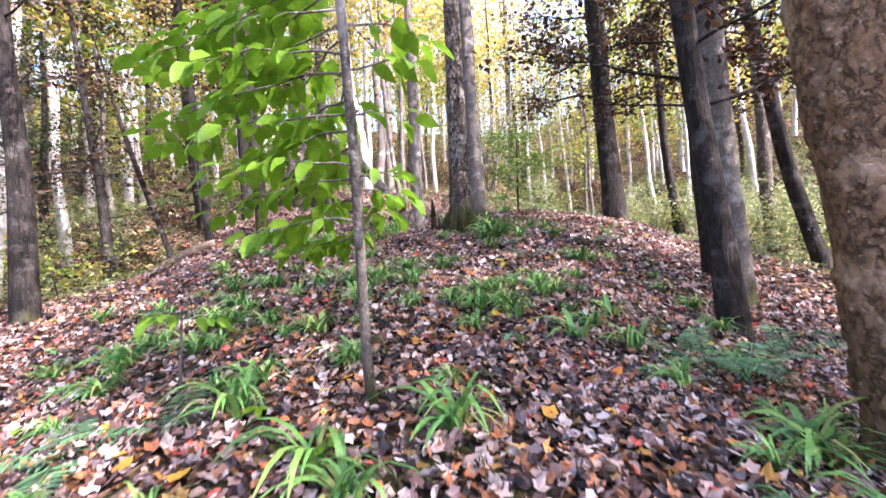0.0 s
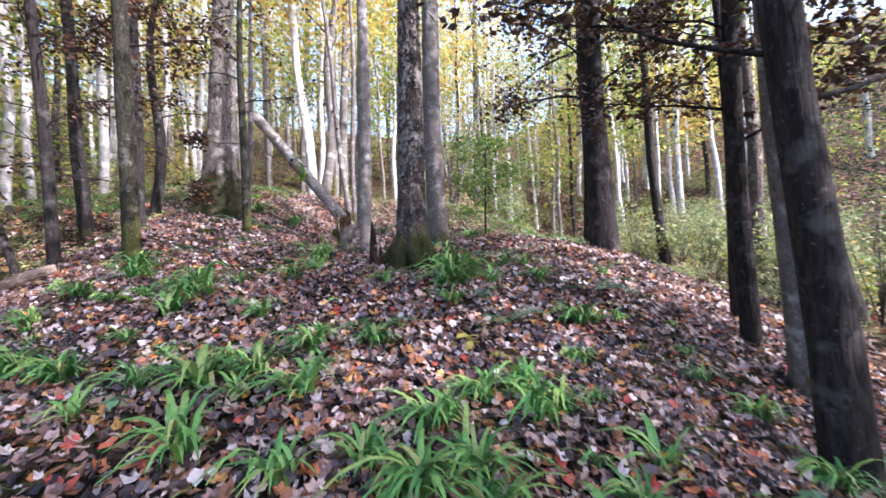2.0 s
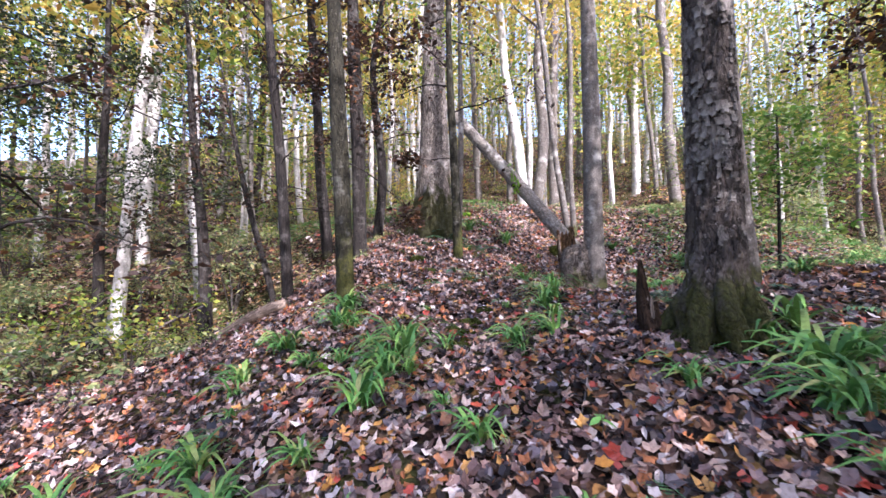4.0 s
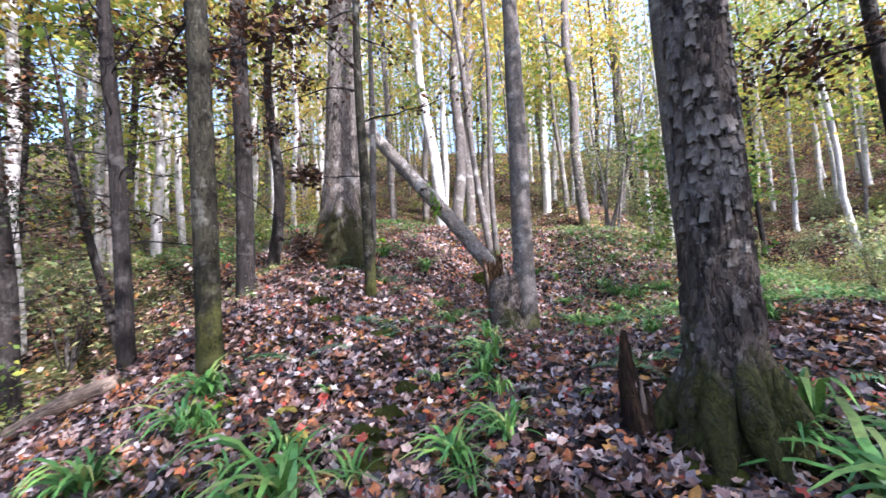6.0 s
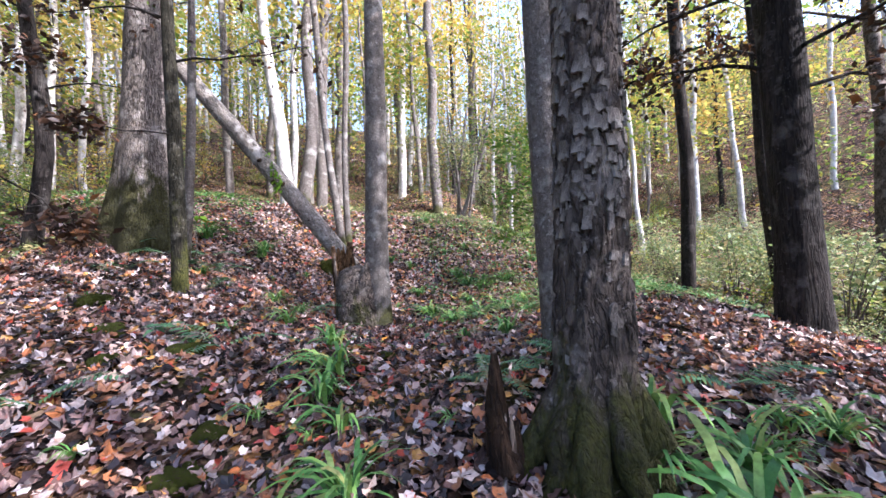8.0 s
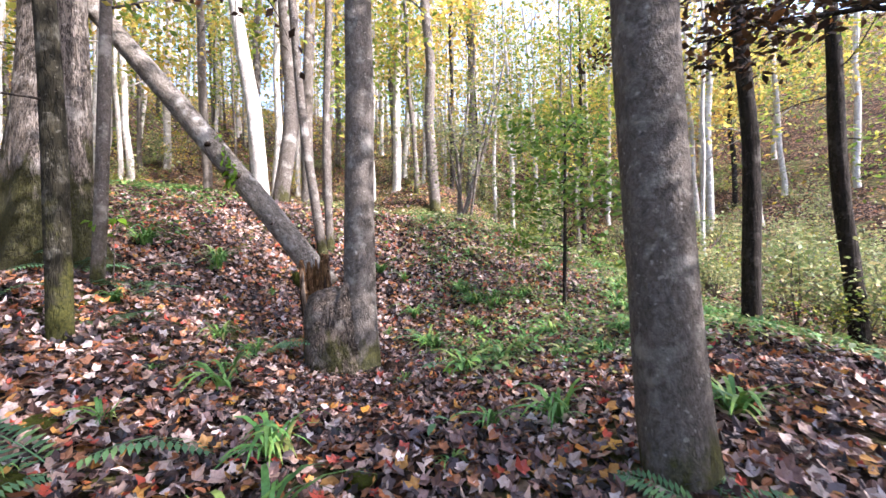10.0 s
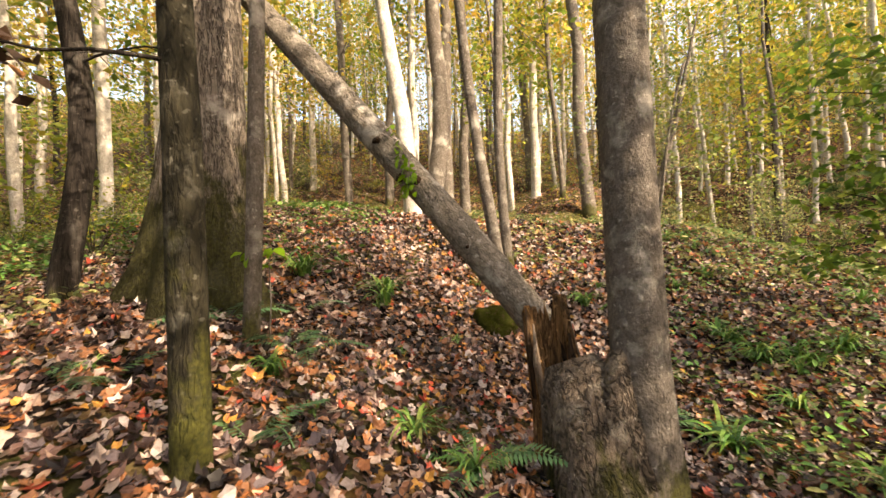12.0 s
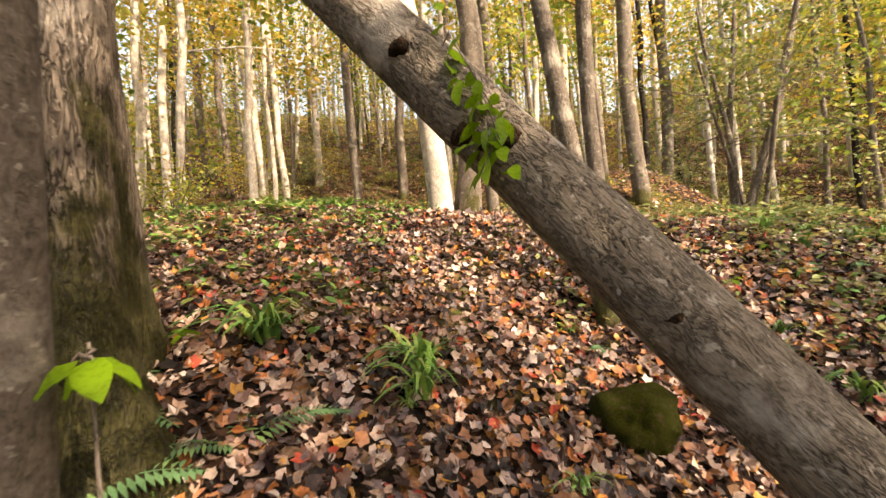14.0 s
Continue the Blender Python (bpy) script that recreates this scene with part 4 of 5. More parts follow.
# ---------------------------------------------------------------- loose plates of bark on the shaggy tree
def plated(x, y, z):
    """Relief of flaking bark: raised plates, longer than wide, with deep cracks and bare hollows."""
    p = Vector((x * 15, y * 15, z * 6.5))
    q = p + 0.8 * noise.noise_vector(p * 0.6)
    d, _ = noise.voronoi(q)
    crack = min(1.0, max(0.0, (d[1] - d[0]) / 0.22))
    tilt = noise.cell(Vector(_[0]) * 7.3)
    bare = noise.noise(Vector((x * 4.5 + 3, y * 4.5, z * 1.6)))
    keep = min(1.0, max(0.0, (0.34 - bare) * 9))
    return keep * (0.016 * crack + 0.012 * tilt * crack) + 0.005 * noise.noise(p * 3)


def relief_bark(owner, lean, r0, r1, h1, top, foot, mat, label, rings=300, around=120):
    """The bark of a near trunk as real relief."""
    vv = []
    for i in range(rings):
        h = -0.3 + (top + 0.3) * i / (rings - 1)
        r = r0 + (r1 - r0) * min(1, max(0, h) / h1)
        for j in range(around):
            a = j * 2 * math.pi / around
            rr = r * (1 + 0.03 * math.sin(2 * a + h) + 0.02 * math.sin(5 * a - 2 * h))
            rr *= 1 + foot * math.exp(-max(h, 0) / 0.42) * (0.6 + 0.4 * math.sin(5 * a + 1) + 0.2 * math.sin(3 * a + 2.2))
            ca, sa = math.cos(a), math.sin(a)
            rr += plated(rr * ca, rr * sa, h)
            vv.append((lean * h + rr * ca, rr * sa, h))
    ff = [(i * around + j, i * around + (j + 1) % around, (i + 1) * around + (j + 1) % around, (i + 1) * around + j) for i in range(rings - 1) for j in range(around)]
    part("bark", mesh("bark", vv, ff, mat), owner, label)


relief_bark(shag, 0.016, 0.176, 0.116, 3.7, 4.6, 0.6, SHAG, "peeling plated bark, mossy near the ground")
relief_bark(near, -0.115, 0.268, 0.222, 2.8, 3.6, 0.3, WARM, "warm brown flaking bark", 220, 110)
for k, (deg, reach) in enumerate(((175, 0.58), (205, 0.42), (238, 0.44), (275, 0.36), (320, 0.32), (20, 0.3), (95, 0.36), (140, 0.42))):
    ca, sa = math.cos(radians(deg)), math.sin(radians(deg))
    v, f = tube([(0.08 * ca, 0.08 * sa, 0.62), (0.15 * ca, 0.15 * sa, 0.36), (0.26 * ca + 0.02 * sa, 0.26 * sa, 0.17), (0.6 * reach * ca, 0.6 * reach * sa, 0.08), (reach * ca - 0.04 * sa, reach * sa, -0.07)], [0.05, 0.075, 0.08, 0.065, 0.035], 14, 60 + k, 0.13)
    part("root", mesh("root", v, f, SHAG), shag, "mossy root spreading from the foot")
rsb = np.random.RandomState(21)
plates, shapes = [], []
for k in range(12):
    w, h = rsb.uniform(0.024, 0.046), rsb.uniform(0.035, 0.09)
    rim = []
    for u, s in ((-0.5, -0.5), (-0.15, -0.56), (0.2, -0.47), (0.5, -0.52), (0.53, 0.0), (0.48, 0.5), (0.1, 0.55), (-0.5, 0.48), (-0.46, 0.05)):
        rim.append((w * (u + rsb.uniform(-0.14, 0.14)), h * (s + rsb.uniform(-0.12, 0.12))))
    n = len(rim)
    vv = [(x, -0.009 + 5.0 * x * x - 0.006 * max(0, -z / h) ** 2, z) for x, z in rim] + [(x * 0.97, 0.006 + 5.0 * x * x, z * 0.98) for x, z in rim]
    ff = [tuple(range(n)), tuple(range(2 * n - 1, n - 1, -1))] + [((i + 1) % n, i, n + i, n + (i + 1) % n) for i in range(n)]
    plates.append(mesh("bark_plate", vv, ff, PLATE, False))
    shapes.append((np.array(vv), ff))
made, rest = 0, []
for row in range(70):
    h0 = 0.4 + 0.056 * row
    r = 0.176 - 0.06 * min(1, h0 / 3.7)
    across = int(2 * math.pi * r / 0.037)
    for col in range(across):
        a = (col + 0.5 * (row % 2) + rsb.uniform(-0.35, 0.35)) * 2 * math.pi / across
        h = h0 + rsb.uniform(-0.028, 0.028)
        bare = noise.noise(Vector((2.2 * math.cos(a) + 3, 2.2 * math.sin(a), h * 1.7)))
        if bare > 0.06 or rsb.uniform() < 0.16 or (h < 1.15 and rsb.uniform() < 0.75):
            continue
        out = r * (1 + 0.03 * math.sin(2 * a + h)) + 0.012 + rsb.uniform(0, 0.008)
        m = pose(0.016 * h + out * math.cos(a), out * math.sin(a), h, rsb.uniform(-9, 3), rsb.uniform(-14, 14), math.degrees(a) + 90) @ Matrix.Scale(rsb.uniform(0.55, 1.3), 4)
        k = rsb.randint(12)
        if math.cos(a - radians(215)) > 0.35 and 0.9 < h < 2.9 and made < 300:
            made += 1
            part("bark_plate", plates[k], shag).matrix_basis = m
        else:
            q = np.array(m)
            rest.append((shapes[k][0] @ q[:3, :3].T + q[:3, 3], shapes[k][1]))
v, f = join(rest)
tagged(part("bark_flake", mesh("bark_flake", v, f, PLATE, False), shag, "small loose flakes of bark"), kind="stuff")

# ---------------------------------------------------------------- sapling with large fresh leaves near the start
def big_leaf(name, length, width, seed, mat):
    """A pointed oval leaf with a fold along its rib and a wavy rim."""
    rs = np.random.RandomState(seed)
    v, f = [], []
    for i in range(7):
        t = i / 6
        w = width * 0.5 * math.sin(math.pi * t ** 0.85) ** 0.8 if 0 < i < 6 else 0.002
        z = -0.25 * length * t * t
        wob = rs.uniform(-0.006, 0.006)
        v += [(t * length, w, z + 0.18 * w + wob), (t * length, 0, z), (t * length, -w, z + 0.18 * w - wob)]
    for i in range(6):
        a, b = i * 3, i * 3 + 3
        f += [(a, a + 1, b + 1, b), (a + 1, a + 2, b + 2, b + 1)]
    return mesh(name, v, f, mat)


LEAVES = [big_leaf("leaf", 0.15, 0.078, 1, LIME), big_leaf("leaf", 0.125, 0.068, 2, LIME), big_leaf("leaf", 0.1, 0.052, 3, LIME)]


def sapling(x, y, line, r, branches, label, seed):
    """A young tree: stem, thin branches in flat sprays, and leaves set in two rows along them."""
    z = lift1(x, y)
    ob = thing("sapling", x, y, z, label, "sapling")
    v, f = tube(line, np.linspace(r, r * 0.55, len(line)), 10, seed, 0.06, 0.3)
    part("stem", mesh("stem", v, f, GREY if r > 0.02 else TWIG), ob)
    rs = np.random.RandomState(seed)
    line = np.array(line, float)
    for h, a, length in branches:
        p = np.array([np.interp(h, line[:, 2], line[:, i]) for i in range(3)])
        way = np.array((math.cos(radians(a)), math.sin(radians(a)), 0.12))
        t = np.linspace(0, 1, 7)
        pts = p + way * length * t[:, None] + np.stack([0 * t, 0 * t, -0.2 * length * t * t], 1) + rs.normal(0, 0.008, (7, 3))
        v, f = tube(pts, np.linspace(0.007, 0.002, 7), 5, seed, 0)
        br = part("branch", mesh("branch", v, f, TWIG), ob)
        n = max(3, int(length / 0.065))
        for k in range(n):
            s = 0.18 + 0.82 * (k + 1) / n
            q = np.array([np.interp(s, t, pts[:, i]) for i in range(3)])
            for side in ((-1, 1) if k < n - 1 else (0,)):
                twist = a + side * rs.uniform(40, 75)
                off = way * 0
                if side and rs.uniform() < 0.5:
                    off = np.array((math.cos(radians(twist)), math.sin(radians(twist)), 0)) * rs.uniform(0.02, 0.12)
                lf = part("leaf", LEAVES[rs.randint(3)], br)
                lf.matrix_basis = pose(*(q + off), rs.uniform(-42, 42), rs.uniform(0, 48), twist)
    return ob


sapling(-0.34, 3.42, [(0.02, 0.02, -0.1), (0.0, 0, 0.3), (0.04, -0.18, 0.8), (0.08, -0.36, 1.3), (0.09, -0.5, 2.0), (0.07, -0.6, 2.7), (0.05, -0.7, 3.6)], 0.034,
        [(0.95, 147, 0.6), (1.05, 177, 0.6), (1.15, 127, 0.75), (1.25, 162, 0.9), (1.32, 197, 0.55), (1.4, 122, 1), (1.48, 152, 1.15), (1.55, 177, 0.95), (1.62, 137, 1.3), (1.7, 112, 1), (1.76, 162, 1.3), (1.82, 190, 0.8), (1.9, 127, 1.2), (1.96, 147, 1.45), (2.02, 172, 1.1), (2.1, 145, 0.9), (2.16, 157, 1.35), (2.25, 132, 1.2), (2.32, 182, 1), (2.4, 152, 1.2), (2.5, 117, 1), (2.6, 167, 1.1), (1.12, 70, 0.42), (1, 98, 0.36), (1.2, 45, 0.34), (0.96, 130, 0.4), (1.55, 10, 0.3), (1.75, 345, 0.36), (1.95, 15, 0.4), (2.1, 330, 0.34), (1.25, 340, 0.25)],
        "young tree with a pale grey stem and bright green leaves", 51)
sapling(-1.65, 3.7, [(0, 0, -0.1), (0.02, 0, 0.3), (0.03, 0.02, 0.62)], 0.014, [(0.55, 10, 0.22), (0.58, 180, 0.25), (0.6, 250, 0.2)], "seedling with a few pale green leaves", 52)
sapling(-3.38, 12.95, [(0, 0, -0.1), (0.03, 0, 0.3), (0.02, 0.0, 0.75)], 0.008, [(0.7, 200, 0.16), (0.72, 320, 0.14)], "seedling with three green leaves by the trunk", 53)
# sprouts from the leaning stem
for k, t in enumerate((0.335, 0.365, 0.395, 0.44)):
    p = LOG_A + (LOG_B - LOG_A) * t
    ob = thing("sprout", *p, "leafy green shoot growing from the leaning stem", "shoot", "shoots on the leaning stem")
    pts = [(0, 0, 0.0), (0.06 * (k - 1), -0.14, 0.1), (0.13 * (k - 1), -0.22, -0.05 - 0.06 * k)]
    v, f = tube(pts, [0.006, 0.004, 0.002], 5, k, 0)
    part("twig", mesh("twig", v, f, TWIG), ob)
    rs = np.random.RandomState(k)
    for j in range(11):
        q = np.array(pts[1]) + (np.array(pts[2]) - np.array(pts[1])) * rs.uniform(-0.4, 1.1) + rs.normal(0, 0.03, 3)
        lf = part("leaf", LEAVES[rs.randint(1, 3)], ob)
        lf.matrix_basis = pose(*q, rs.uniform(-40, 40), rs.uniform(10, 70), rs.uniform(0, 360)) @ Matrix.Scale(0.85, 4)

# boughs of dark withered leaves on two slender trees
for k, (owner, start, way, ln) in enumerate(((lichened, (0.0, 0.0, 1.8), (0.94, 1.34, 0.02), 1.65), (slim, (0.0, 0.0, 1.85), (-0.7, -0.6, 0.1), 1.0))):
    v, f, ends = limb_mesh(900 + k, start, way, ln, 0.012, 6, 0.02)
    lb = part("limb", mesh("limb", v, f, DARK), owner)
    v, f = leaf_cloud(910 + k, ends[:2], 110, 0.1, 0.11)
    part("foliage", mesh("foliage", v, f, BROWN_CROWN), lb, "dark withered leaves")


def seedling(x, y, high, count, mat, label, seed):
    """A small plant: a thin stem with a few leaves in a flat whorl."""
    ob = thing("seedling", x, y, float(floor_at(x, y)), label, "seedling", "seedlings")
    v, f = tube([(0, 0, -0.03), (0.01, 0, high * 0.5), (0.0, 0.01, high)], [0.004, 0.003, 0.002], 5, seed, 0)
    part("stem", mesh("stem", v, f, TWIG), ob)
    rs = np.random.RandomState(seed)
    me = big_leaf("leaf", 0.09, 0.045, seed, mat)
    for k in range(count):
        lf = part("leaf", me, ob)
        lf.matrix_basis = pose(0, 0, high * rs.uniform(0.75, 1.0), rs.uniform(-20, 20), rs.uniform(-15, 20), k * 360 / count + rs.uniform(-20, 20)) @ Matrix.Scale(rs.uniform(0.75, 1.2), 4)


seedling(0.82, 6.15, 0.22, 9, YELLOW_CROWN, "small plant with pale yellow leaves", 1)
seedling(1.02, 6.08, 0.16, 7, YELLOW_CROWN, "small plant with pale yellow leaves", 2)
seedling(-2.36, 8.46, 0.12, 6, YELLOW_CROWN, "small plant with pale yellow leaves", 3)
seedling(-2.12, 8.24, 0.12, 6, YELLOW_CROWN, "small plant with pale yellow leaves", 4)
rsw = np.random.RandomState(15)
for k in range(46):
    x, y = rsw.uniform(-4.2, 3.8), rsw.uniform(2.2, 16.5)
    seedling(x, y, rsw.uniform(0.06, 0.2), rsw.randint(3, 7), (LIME, FERN, SEDGE)[rsw.randint(3)], "small green seedling among the leaves", 10 + k)

# ---------------------------------------------------------------- sedge, ferns, moss, rocks
def sedge_mesh(seed, blades):
    rs = np.random.RandomState(seed)
    v, f = [], []
    for b in range(blades):
        a, ln, w = rs.uniform(0, 6.28), rs.uniform(0.2, 0.42), rs.uniform(0.007, 0.013)
        out, rise = rs.uniform(0.45, 0.95), rs.uniform(0.5, 0.95)
        d, s = np.array((math.cos(a), math.sin(a))), np.array((-math.sin(a), math.cos(a)))
        o = np.array((rs.normal(0, 0.025), rs.normal(0, 0.025)))
        k = len(v)
        for i in range(6):
            t = i / 5
            c = o + d * ln * out * (t ** 1.3)
            z = ln * rise * (1.7 * t - 1.35 * t * t) - 0.01
            ww = w * (1 - t ** 3) + 0.0008
            v += [(*(c + s * ww), z), (*(c - s * ww), z + 0.003)]
        f += [(k + 2 * i, k + 2 * i + 1, k + 2 * i + 3, k + 2 * i + 2) for i in range(5)]
    return mesh("sedge_clump", v, f, SEDGE)


SEDGES = [sedge_mesh(k, n) for k, n in ((1, 34), (2, 46), (3, 26), (4, 40), (5, 18))]
rsg = np.random.RandomState(31)


def sedge_clump(x, y, size, kind=None):
    ob = new("sedge_clump")
    tagged(part("foliage", SEDGES[rsg.randint(5) if kind is None else kind], ob), kind="stuff")
    ob.matrix_basis = pose(x, y, float(floor_at(x, y)), 0, 0, rsg.uniform(0, 360)) @ Matrix.Scale(1.45 * size, 4)
    tagged(ob, "tuft of arching dark green sedge among fallen leaves", "grass tuft", "sedge tufts")


sedge_clump(-1.10, 3.38, 1.0)
sedge_clump(0.17, 3.15, 1.1)
sedge_clump(-0.47, 2.86, 1.0)
sedge_clump(1.23, 4.68, 1.0)
sedge_clump(1.77, 4.80, 1.0)
sedge_clump(-1.03, 4.67, .8)
sedge_clump(-2.12, 5.04, .8)
sedge_clump(-0.22, 4.98, .8)
sedge_clump(-4.31, 6.18, .8)
sedge_clump(0.86, 7.92, 1.3)
sedge_clump(2.09, 3.36, 1.1)
sedge_clump(0.16, 5.04, .7)
sedge_clump(1.17, 5.69, .8)
sedge_clump(0.42, 4.92, .9)
sedge_clump(-0.85, 5.32, 1.0)
sedge_clump(2.05, 7.10, .9)
sedge_clump(0.08, 6.41, .8)
sedge_clump(-0.89, 8.98, .8)
sedge_clump(-1.86, 7.06, 1.0)
sedge_clump(-2.07, 6.15, .8)
sedge_clump(-0.98, 6.92, .8)
sedge_clump(-0.38, 6.26, .9)
sedge_clump(-0.27, 5.65, .9)
sedge_clump(0.75, 7.48, 1.1)
sedge_clump(-0.97, 5.78, 1.0)
sedge_clump(-3.05, 8.33, .9)
sedge_clump(1.16, 8.28, 1.0)
sedge_clump(-2.78, 6.56, .9)
sedge_clump(-0.81, 8.37, .8)
sedge_clump(-3.19, 8.69, 1.1)
sedge_clump(-1.94, 7.78, 1.4)
sedge_clump(-1.06, 9.34, .9)
sedge_clump(-3.30, 7.85, .9)
sedge_clump(-1.08, 8.11, .8)
sedge_clump(-1.76, 12.40, .7)
sedge_clump(-1.79, 11.76, .7)
sedge_clump(0.92, 8.63, 1.2)
sedge_clump(0.03, 14.25, .8)
sedge_clump(-1.71, 11.36, .9)
sedge_clump(-1.09, 10.32, .9)
sedge_clump(-2.84, 14.52, .9)
sedge_clump(0.58, 10.45, .9)
sedge_clump(0.19, 10.59, .6)
sedge_clump(-1.01, 9.69, 1.0)
sedge_clump(1.39, 9.94, .8)
sedge_clump(1.37, 14.23, .7)
sedge_clump(-2.15, 12.56, .7)
sedge_clump(-0.07, 15.06, .8)
sedge_clump(0.30, 11.90, .8)
sedge_clump(0.18, 13.36, 1.0)
sedge_clump(-2.81, 14.33, .9)
sedge_clump(-3.09, 12.49, .6)
sedge_clump(-3.76, 14.31, 1.0)
sedge_clump(-0.47, 15.28, .8)
for k in range(110):
    x, y = rsg.uniform(-3.6, 3.2), rsg.uniform(2.6, 8.6)
    sedge_clump(x, y, rsg.uniform(0.4, 0.9))
for k in range(70):
    sedge_clump(rsg.uniform(0.4, 5.0), rsg.uniform(11.5, 17.0), rsg.uniform(0.4, 0.9))
for k in range(34):
    sedge_clump(rsg.uniform(-4.6, 0.0), rsg.uniform(8.6, 17.0), rsg.uniform(0.25, 0.5), 4)


def frond_mesh(seed, pairs=17):
    """One fern frond a unit long: an arching rib with leaflets in two rows."""
    rs = np.random.RandomState(seed)
    v, f = [], []
    rib = lambda t: np.array((t, 0.05 * math.sin(t * 2 + seed), 0.62 * t - 0.6 * t * t))
    for i in range(8):
        p = rib(i / 7)
        v += [tuple(p + (0, 0.006, 0)), tuple(p - (0, 0.006, 0))]
    f += [(2 * i, 2 * i + 1, 2 * i + 3, 2 * i + 2) for i in range(7)]
    for k in range(pairs):
        t = 0.12 + 0.86 * k / pairs
        ln = 0.2 * math.sin(math.pi * (0.18 + 0.8 * t)) ** 0.8 + 0.012
        p = rib(t)
        for s in (-1, 1):
            o = len(v)
            e = p + np.array((0.35 * ln, s * ln, -0.03 + rs.uniform(-0.02, 0.02)))
            m = (p + e) / 2 + np.array((0.0, 0, 0.012))
            w = 0.024
            v += [tuple(p), tuple(m + (w, 0, 0)), tuple(e), tuple(m - (w, 0, 0))]
            f += [(o, o + 1, o + 2, o + 3) if s < 0 else (o + 3, o + 2, o + 1, o)]
    return mesh("frond", v, f, FERN)


FRONDS = [frond_mesh(k) for k in range(3)]


def fern(x, y, size, count):
    ob = thing("fern", x, y, float(floor_at(x, y)), "green fern with arching fronds among leaves", "fern", "ferns")
    a0 = rsg.uniform(0, 360)
    for k in range(count):
        fr = part("frond", FRONDS[rsg.randint(3)], ob)
        fr.matrix_basis = pose(0, 0, 0.0, rsg.uniform(-12, 12), rsg.uniform(-15, 5), a0 + k * 360 / count + rsg.uniform(-25, 25)) @ Matrix.Scale(1.25 * size * rsg.uniform(0.75, 1.15), 4)


fern(-3.47, 13.66, .45, 3)
fern(-4.05, 13.45, .4, 4)
fern(-3.10, 12.94, .4, 4)
fern(-3.81, 13.08, .45, 5)
fern(-1.73, 12.53, .4, 5)
fern(-2.80, 11.84, .4, 3)
fern(-3.82, 11.99, .35, 3)
fern(-3.25, 12.98, .35, 4)
fern(-2.02, 10.18, .5, 3)
fern(0.10, 9.30, .3, 5)
fern(0.52, 9.27, .3, 6)
fern(0.76, 9.37, .3, 5)
fern(0.09, 13.64, .4, 6)
fern(1.76, 9.01, .5, 4)
fern(-2.69, 9.20, .4, 4)
fern(1.17, 6.76, .5, 3)
fern(1.09, 7.32, .4, 3)
fern(0.07, 6.69, .4, 4)
fern(-3.01, 6.87, .35, 3)
fern(2.47, 7.78, .5, 5)
fern(2.65, 4.59, .55, 3)
fern(2.38, 4.75, .5, 3)
fern(-1.45, 3.33, .5, 4)
fern(-1.90, 3.18, .5, 4)
fern(4.22, 5.77, .4, 4)
fern(3.54, 5.31, .5, 4)
fern(2.25, 4.73, .45, 5)
fern(2.92, 4.81, .45, 4)


def lump_mesh(name, seed, mat, squash=0.6):
    rs = np.random.RandomState(seed)
    bm = bmesh.new()
    bmesh.ops.create_icosphere(bm, subdivisions=4, radius=1)
    off = Vector(rs.uniform(-50, 50, 3))
    for q in bm.verts:
        n = 0.35 * noise.noise(q.co * 1.1 + off) + 0.14 * noise.noise(q.co * 3 + off) + 0.05 * noise.noise(q.co * 8 + off)
        q.co *= 1 + n
        q.co.z *= squash
    me = bpy.data.meshes.new(name)
    bm.to_mesh(me)
    bm.free()
    me.materials.append(mat)
    me.polygons.foreach_set("use_smooth", [True] * len(me.polygons))
    return me


LUMPS = [lump_mesh("moss_patch", k, MOSS, 0.42) for k in range(3)]
ROCKS = [lump_mesh("mossy_rock", 10 + k, ROCK_MOSS, 0.8) for k in range(2)]


def moss_patch(x, y, size):
    ob = new("moss_patch", LUMPS[rsg.randint(3)])
    ob.matrix_basis = pose(x, y, float(floor_at(x, y)) + 0.01, 0, 0, rsg.uniform(0, 360)) @ Matrix.Scale(0.7 * size, 4)
    tagged(ob, "cushion of yellow-green moss among the leaves", "moss", "moss cushions")


def mossy_rock(x, y, size):
    ob = new("mossy_rock", ROCKS[rsg.randint(2)])
    ob.matrix_basis = pose(x, y, float(floor_at(x, y)) + size * 0.12, 0, 0, rsg.uniform(0, 360)) @ Matrix.Scale(size, 4)
    tagged(ob, "rounded rock overgrown with green-brown moss", "rock", "mossy rocks")


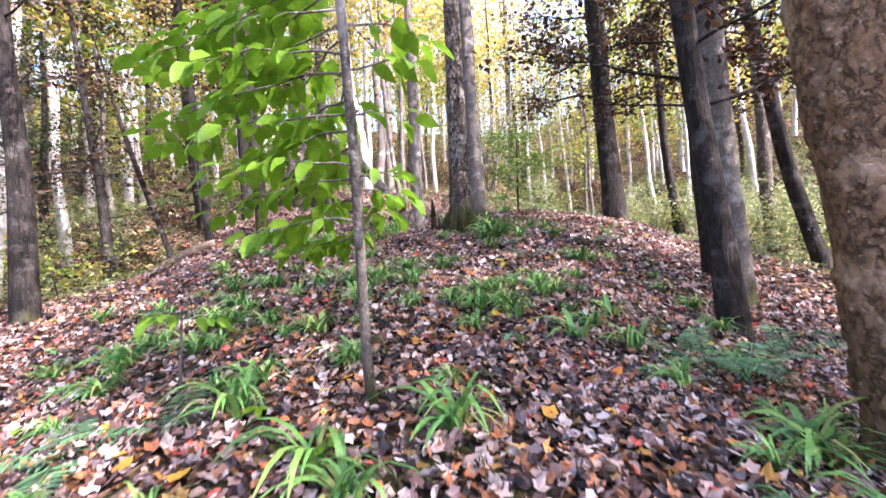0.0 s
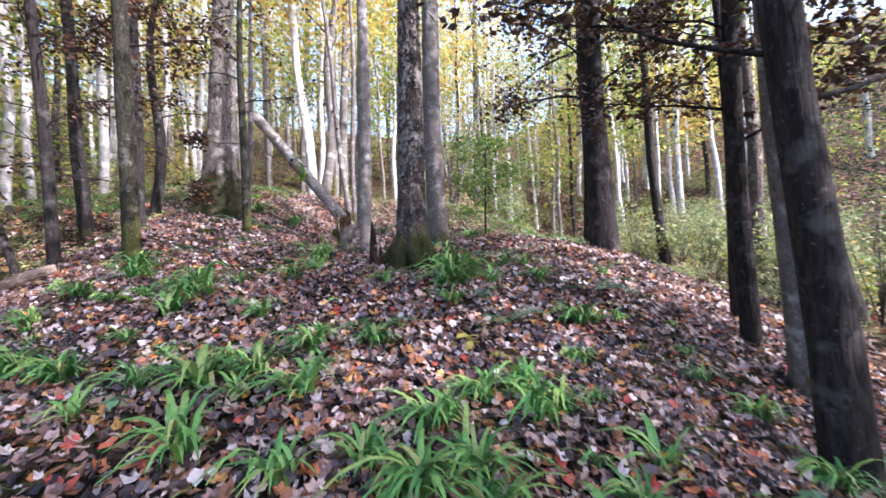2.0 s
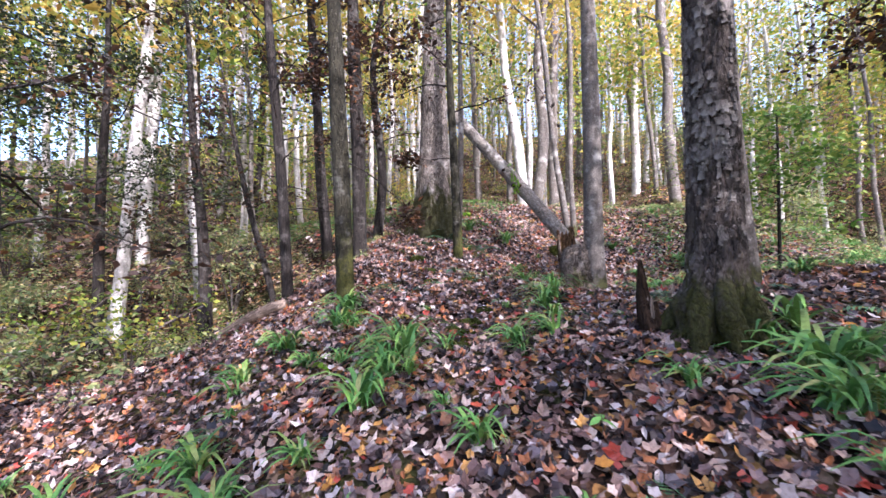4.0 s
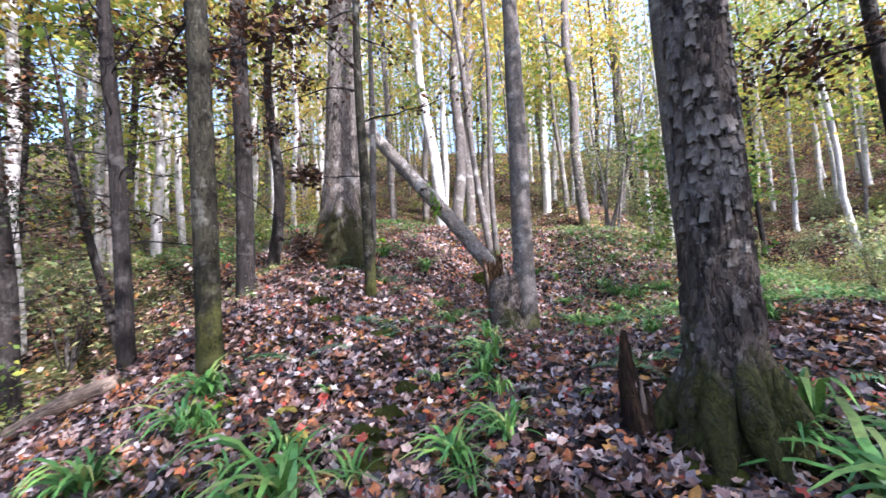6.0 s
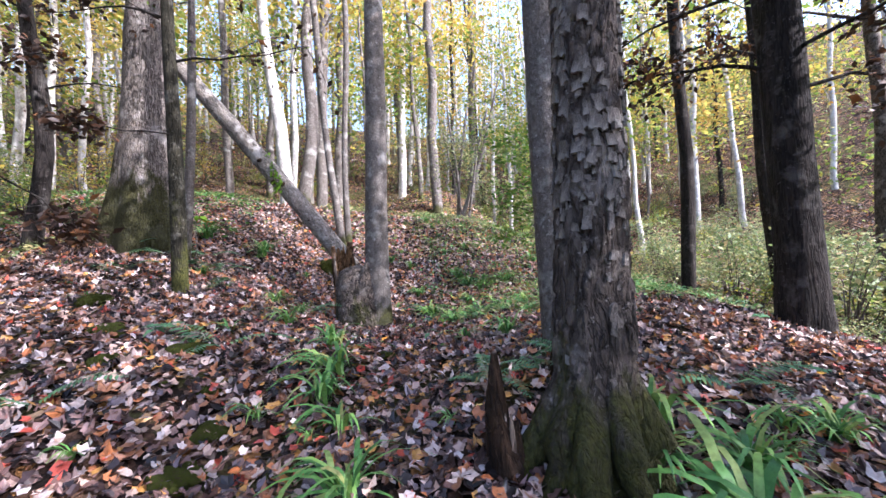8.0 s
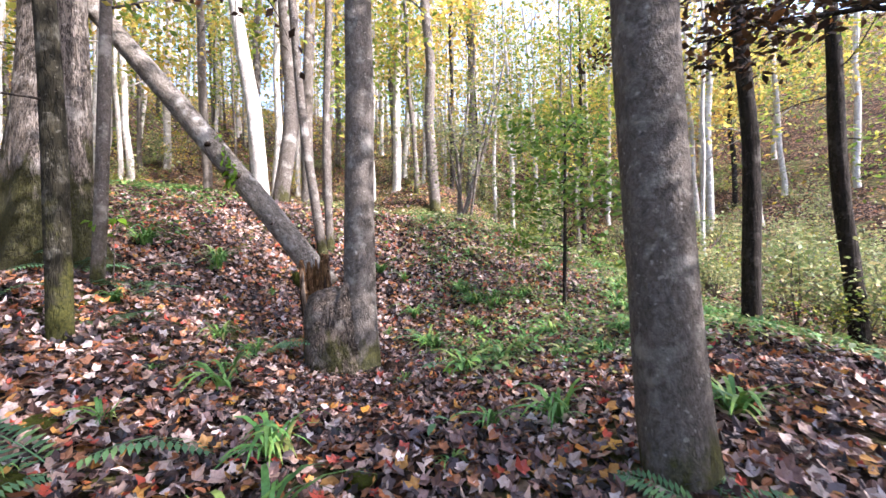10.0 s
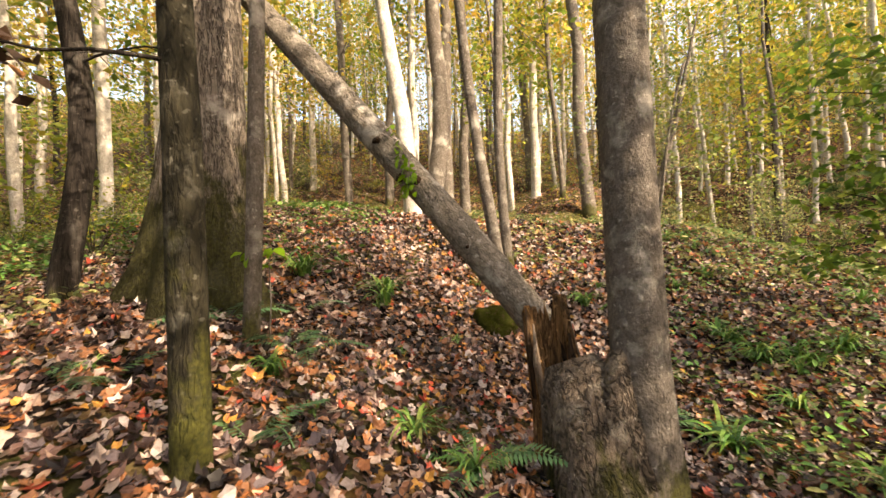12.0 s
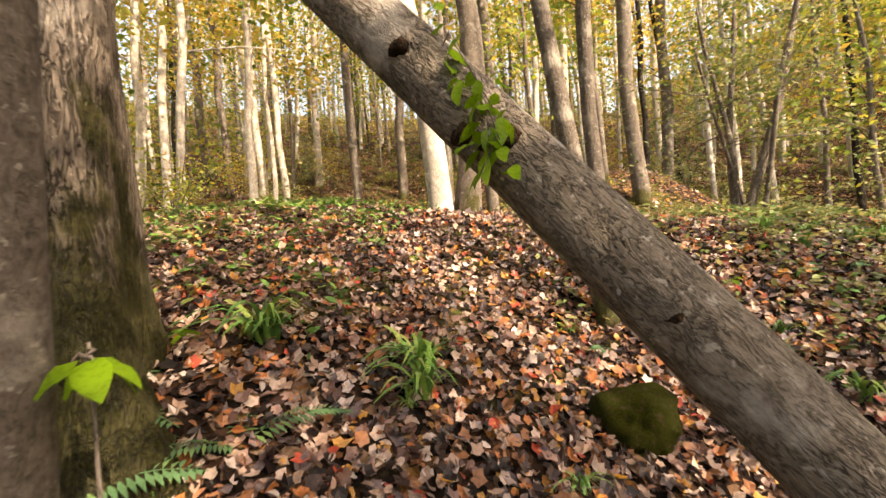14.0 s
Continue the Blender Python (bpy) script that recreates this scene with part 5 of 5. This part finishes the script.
moss_patch(-3.43, 10.90, .22)
moss_patch(-2.93, 10.27, .18)
moss_patch(-2.62, 9.74, .16)
moss_patch(-1.62, 8.98, .13)
moss_patch(-1.76, 8.44, .16)
moss_patch(-1.58, 8.11, .16)
moss_patch(-2.19, 9.95, .22)
moss_patch(-0.63, 10.09, .12)
moss_patch(-2.39, 10.55, .12)
MOSSY_LOG = ((-3.43, 10.90), (-1.62, 8.98), (-1.58, 8.11))
for (ax, ay), (bx, by) in zip(MOSSY_LOG, MOSSY_LOG[1:]):
    for k in range(8):
        t = (k + rsg.uniform(-0.3, 0.3)) / 8
        moss_patch(ax + (bx - ax) * t + rsg.normal(0, 0.07), ay + (by - ay) * t + rsg.normal(0, 0.07), rsg.uniform(0.05, 0.13))
mossy_rock(-1.58, 14.65, .26)
mossy_rock(-1.58, 14.63, .22)

moss_patch(0.06, 8.11, 0.11)
moss_patch(-0.01, 8.38, 0.1)
moss_patch(0.25, 8.07, 0.1)
moss_patch(0.13, 8.00, 0.08)
for k, (x, y, a, ln) in enumerate(((5.4, 5.0, 120, 1.6), (5.9, 5.7, 150, 1.8), (6.2, 4.9, 80, 1.3), (5.6, 5.5, 30, 1.4), (4.9, 5.6, 100, 0.9))):
    v, f, _ = limb_mesh(700 + k, (0, 0, 0), (math.cos(radians(a)), math.sin(radians(a)), 0.35), ln, 0.016, 8, 0.25)
    ob = thing("dead_branch", x, y, float(floor_at(x, y)) + 0.02, "pale bare dead branch lying on the bank", "branch", "dead branches on the bank")
    part("wood", mesh("wood", v, f, PALE), ob)

# ---------------------------------------------------------------- bright single leaves
SINGLE = []
for k in range(3):
    t, f = lobed((0.2, 0.45, -0.2)[k], 40 + k)
    for mat in (RED_LEAF, GOLD_LEAF):
        SINGLE.append(mesh("fallen_leaf", t, f, mat, False))
rsl = np.random.RandomState(8)
for k in range(170):
    x, y = rsl.uniform(-4.2, 3.2), rsl.uniform(1.6, 15.5)
    red = rsl.uniform() < 0.2
    ob = new("fallen_leaf", SINGLE[2 * rsl.randint(3) + (0 if red else 1)])
    ob.matrix_basis = pose(x, y, float(floor_at(x, y)) + 0.045, rsl.uniform(-25, 25), rsl.uniform(-25, 25), rsl.uniform(0, 360)) @ Matrix.Scale(rsl.uniform(0.06, 0.1), 4)
    tagged(ob, "bright red fallen leaf" if red else "orange-yellow fallen maple leaf", "leaf", "bright fallen leaves")
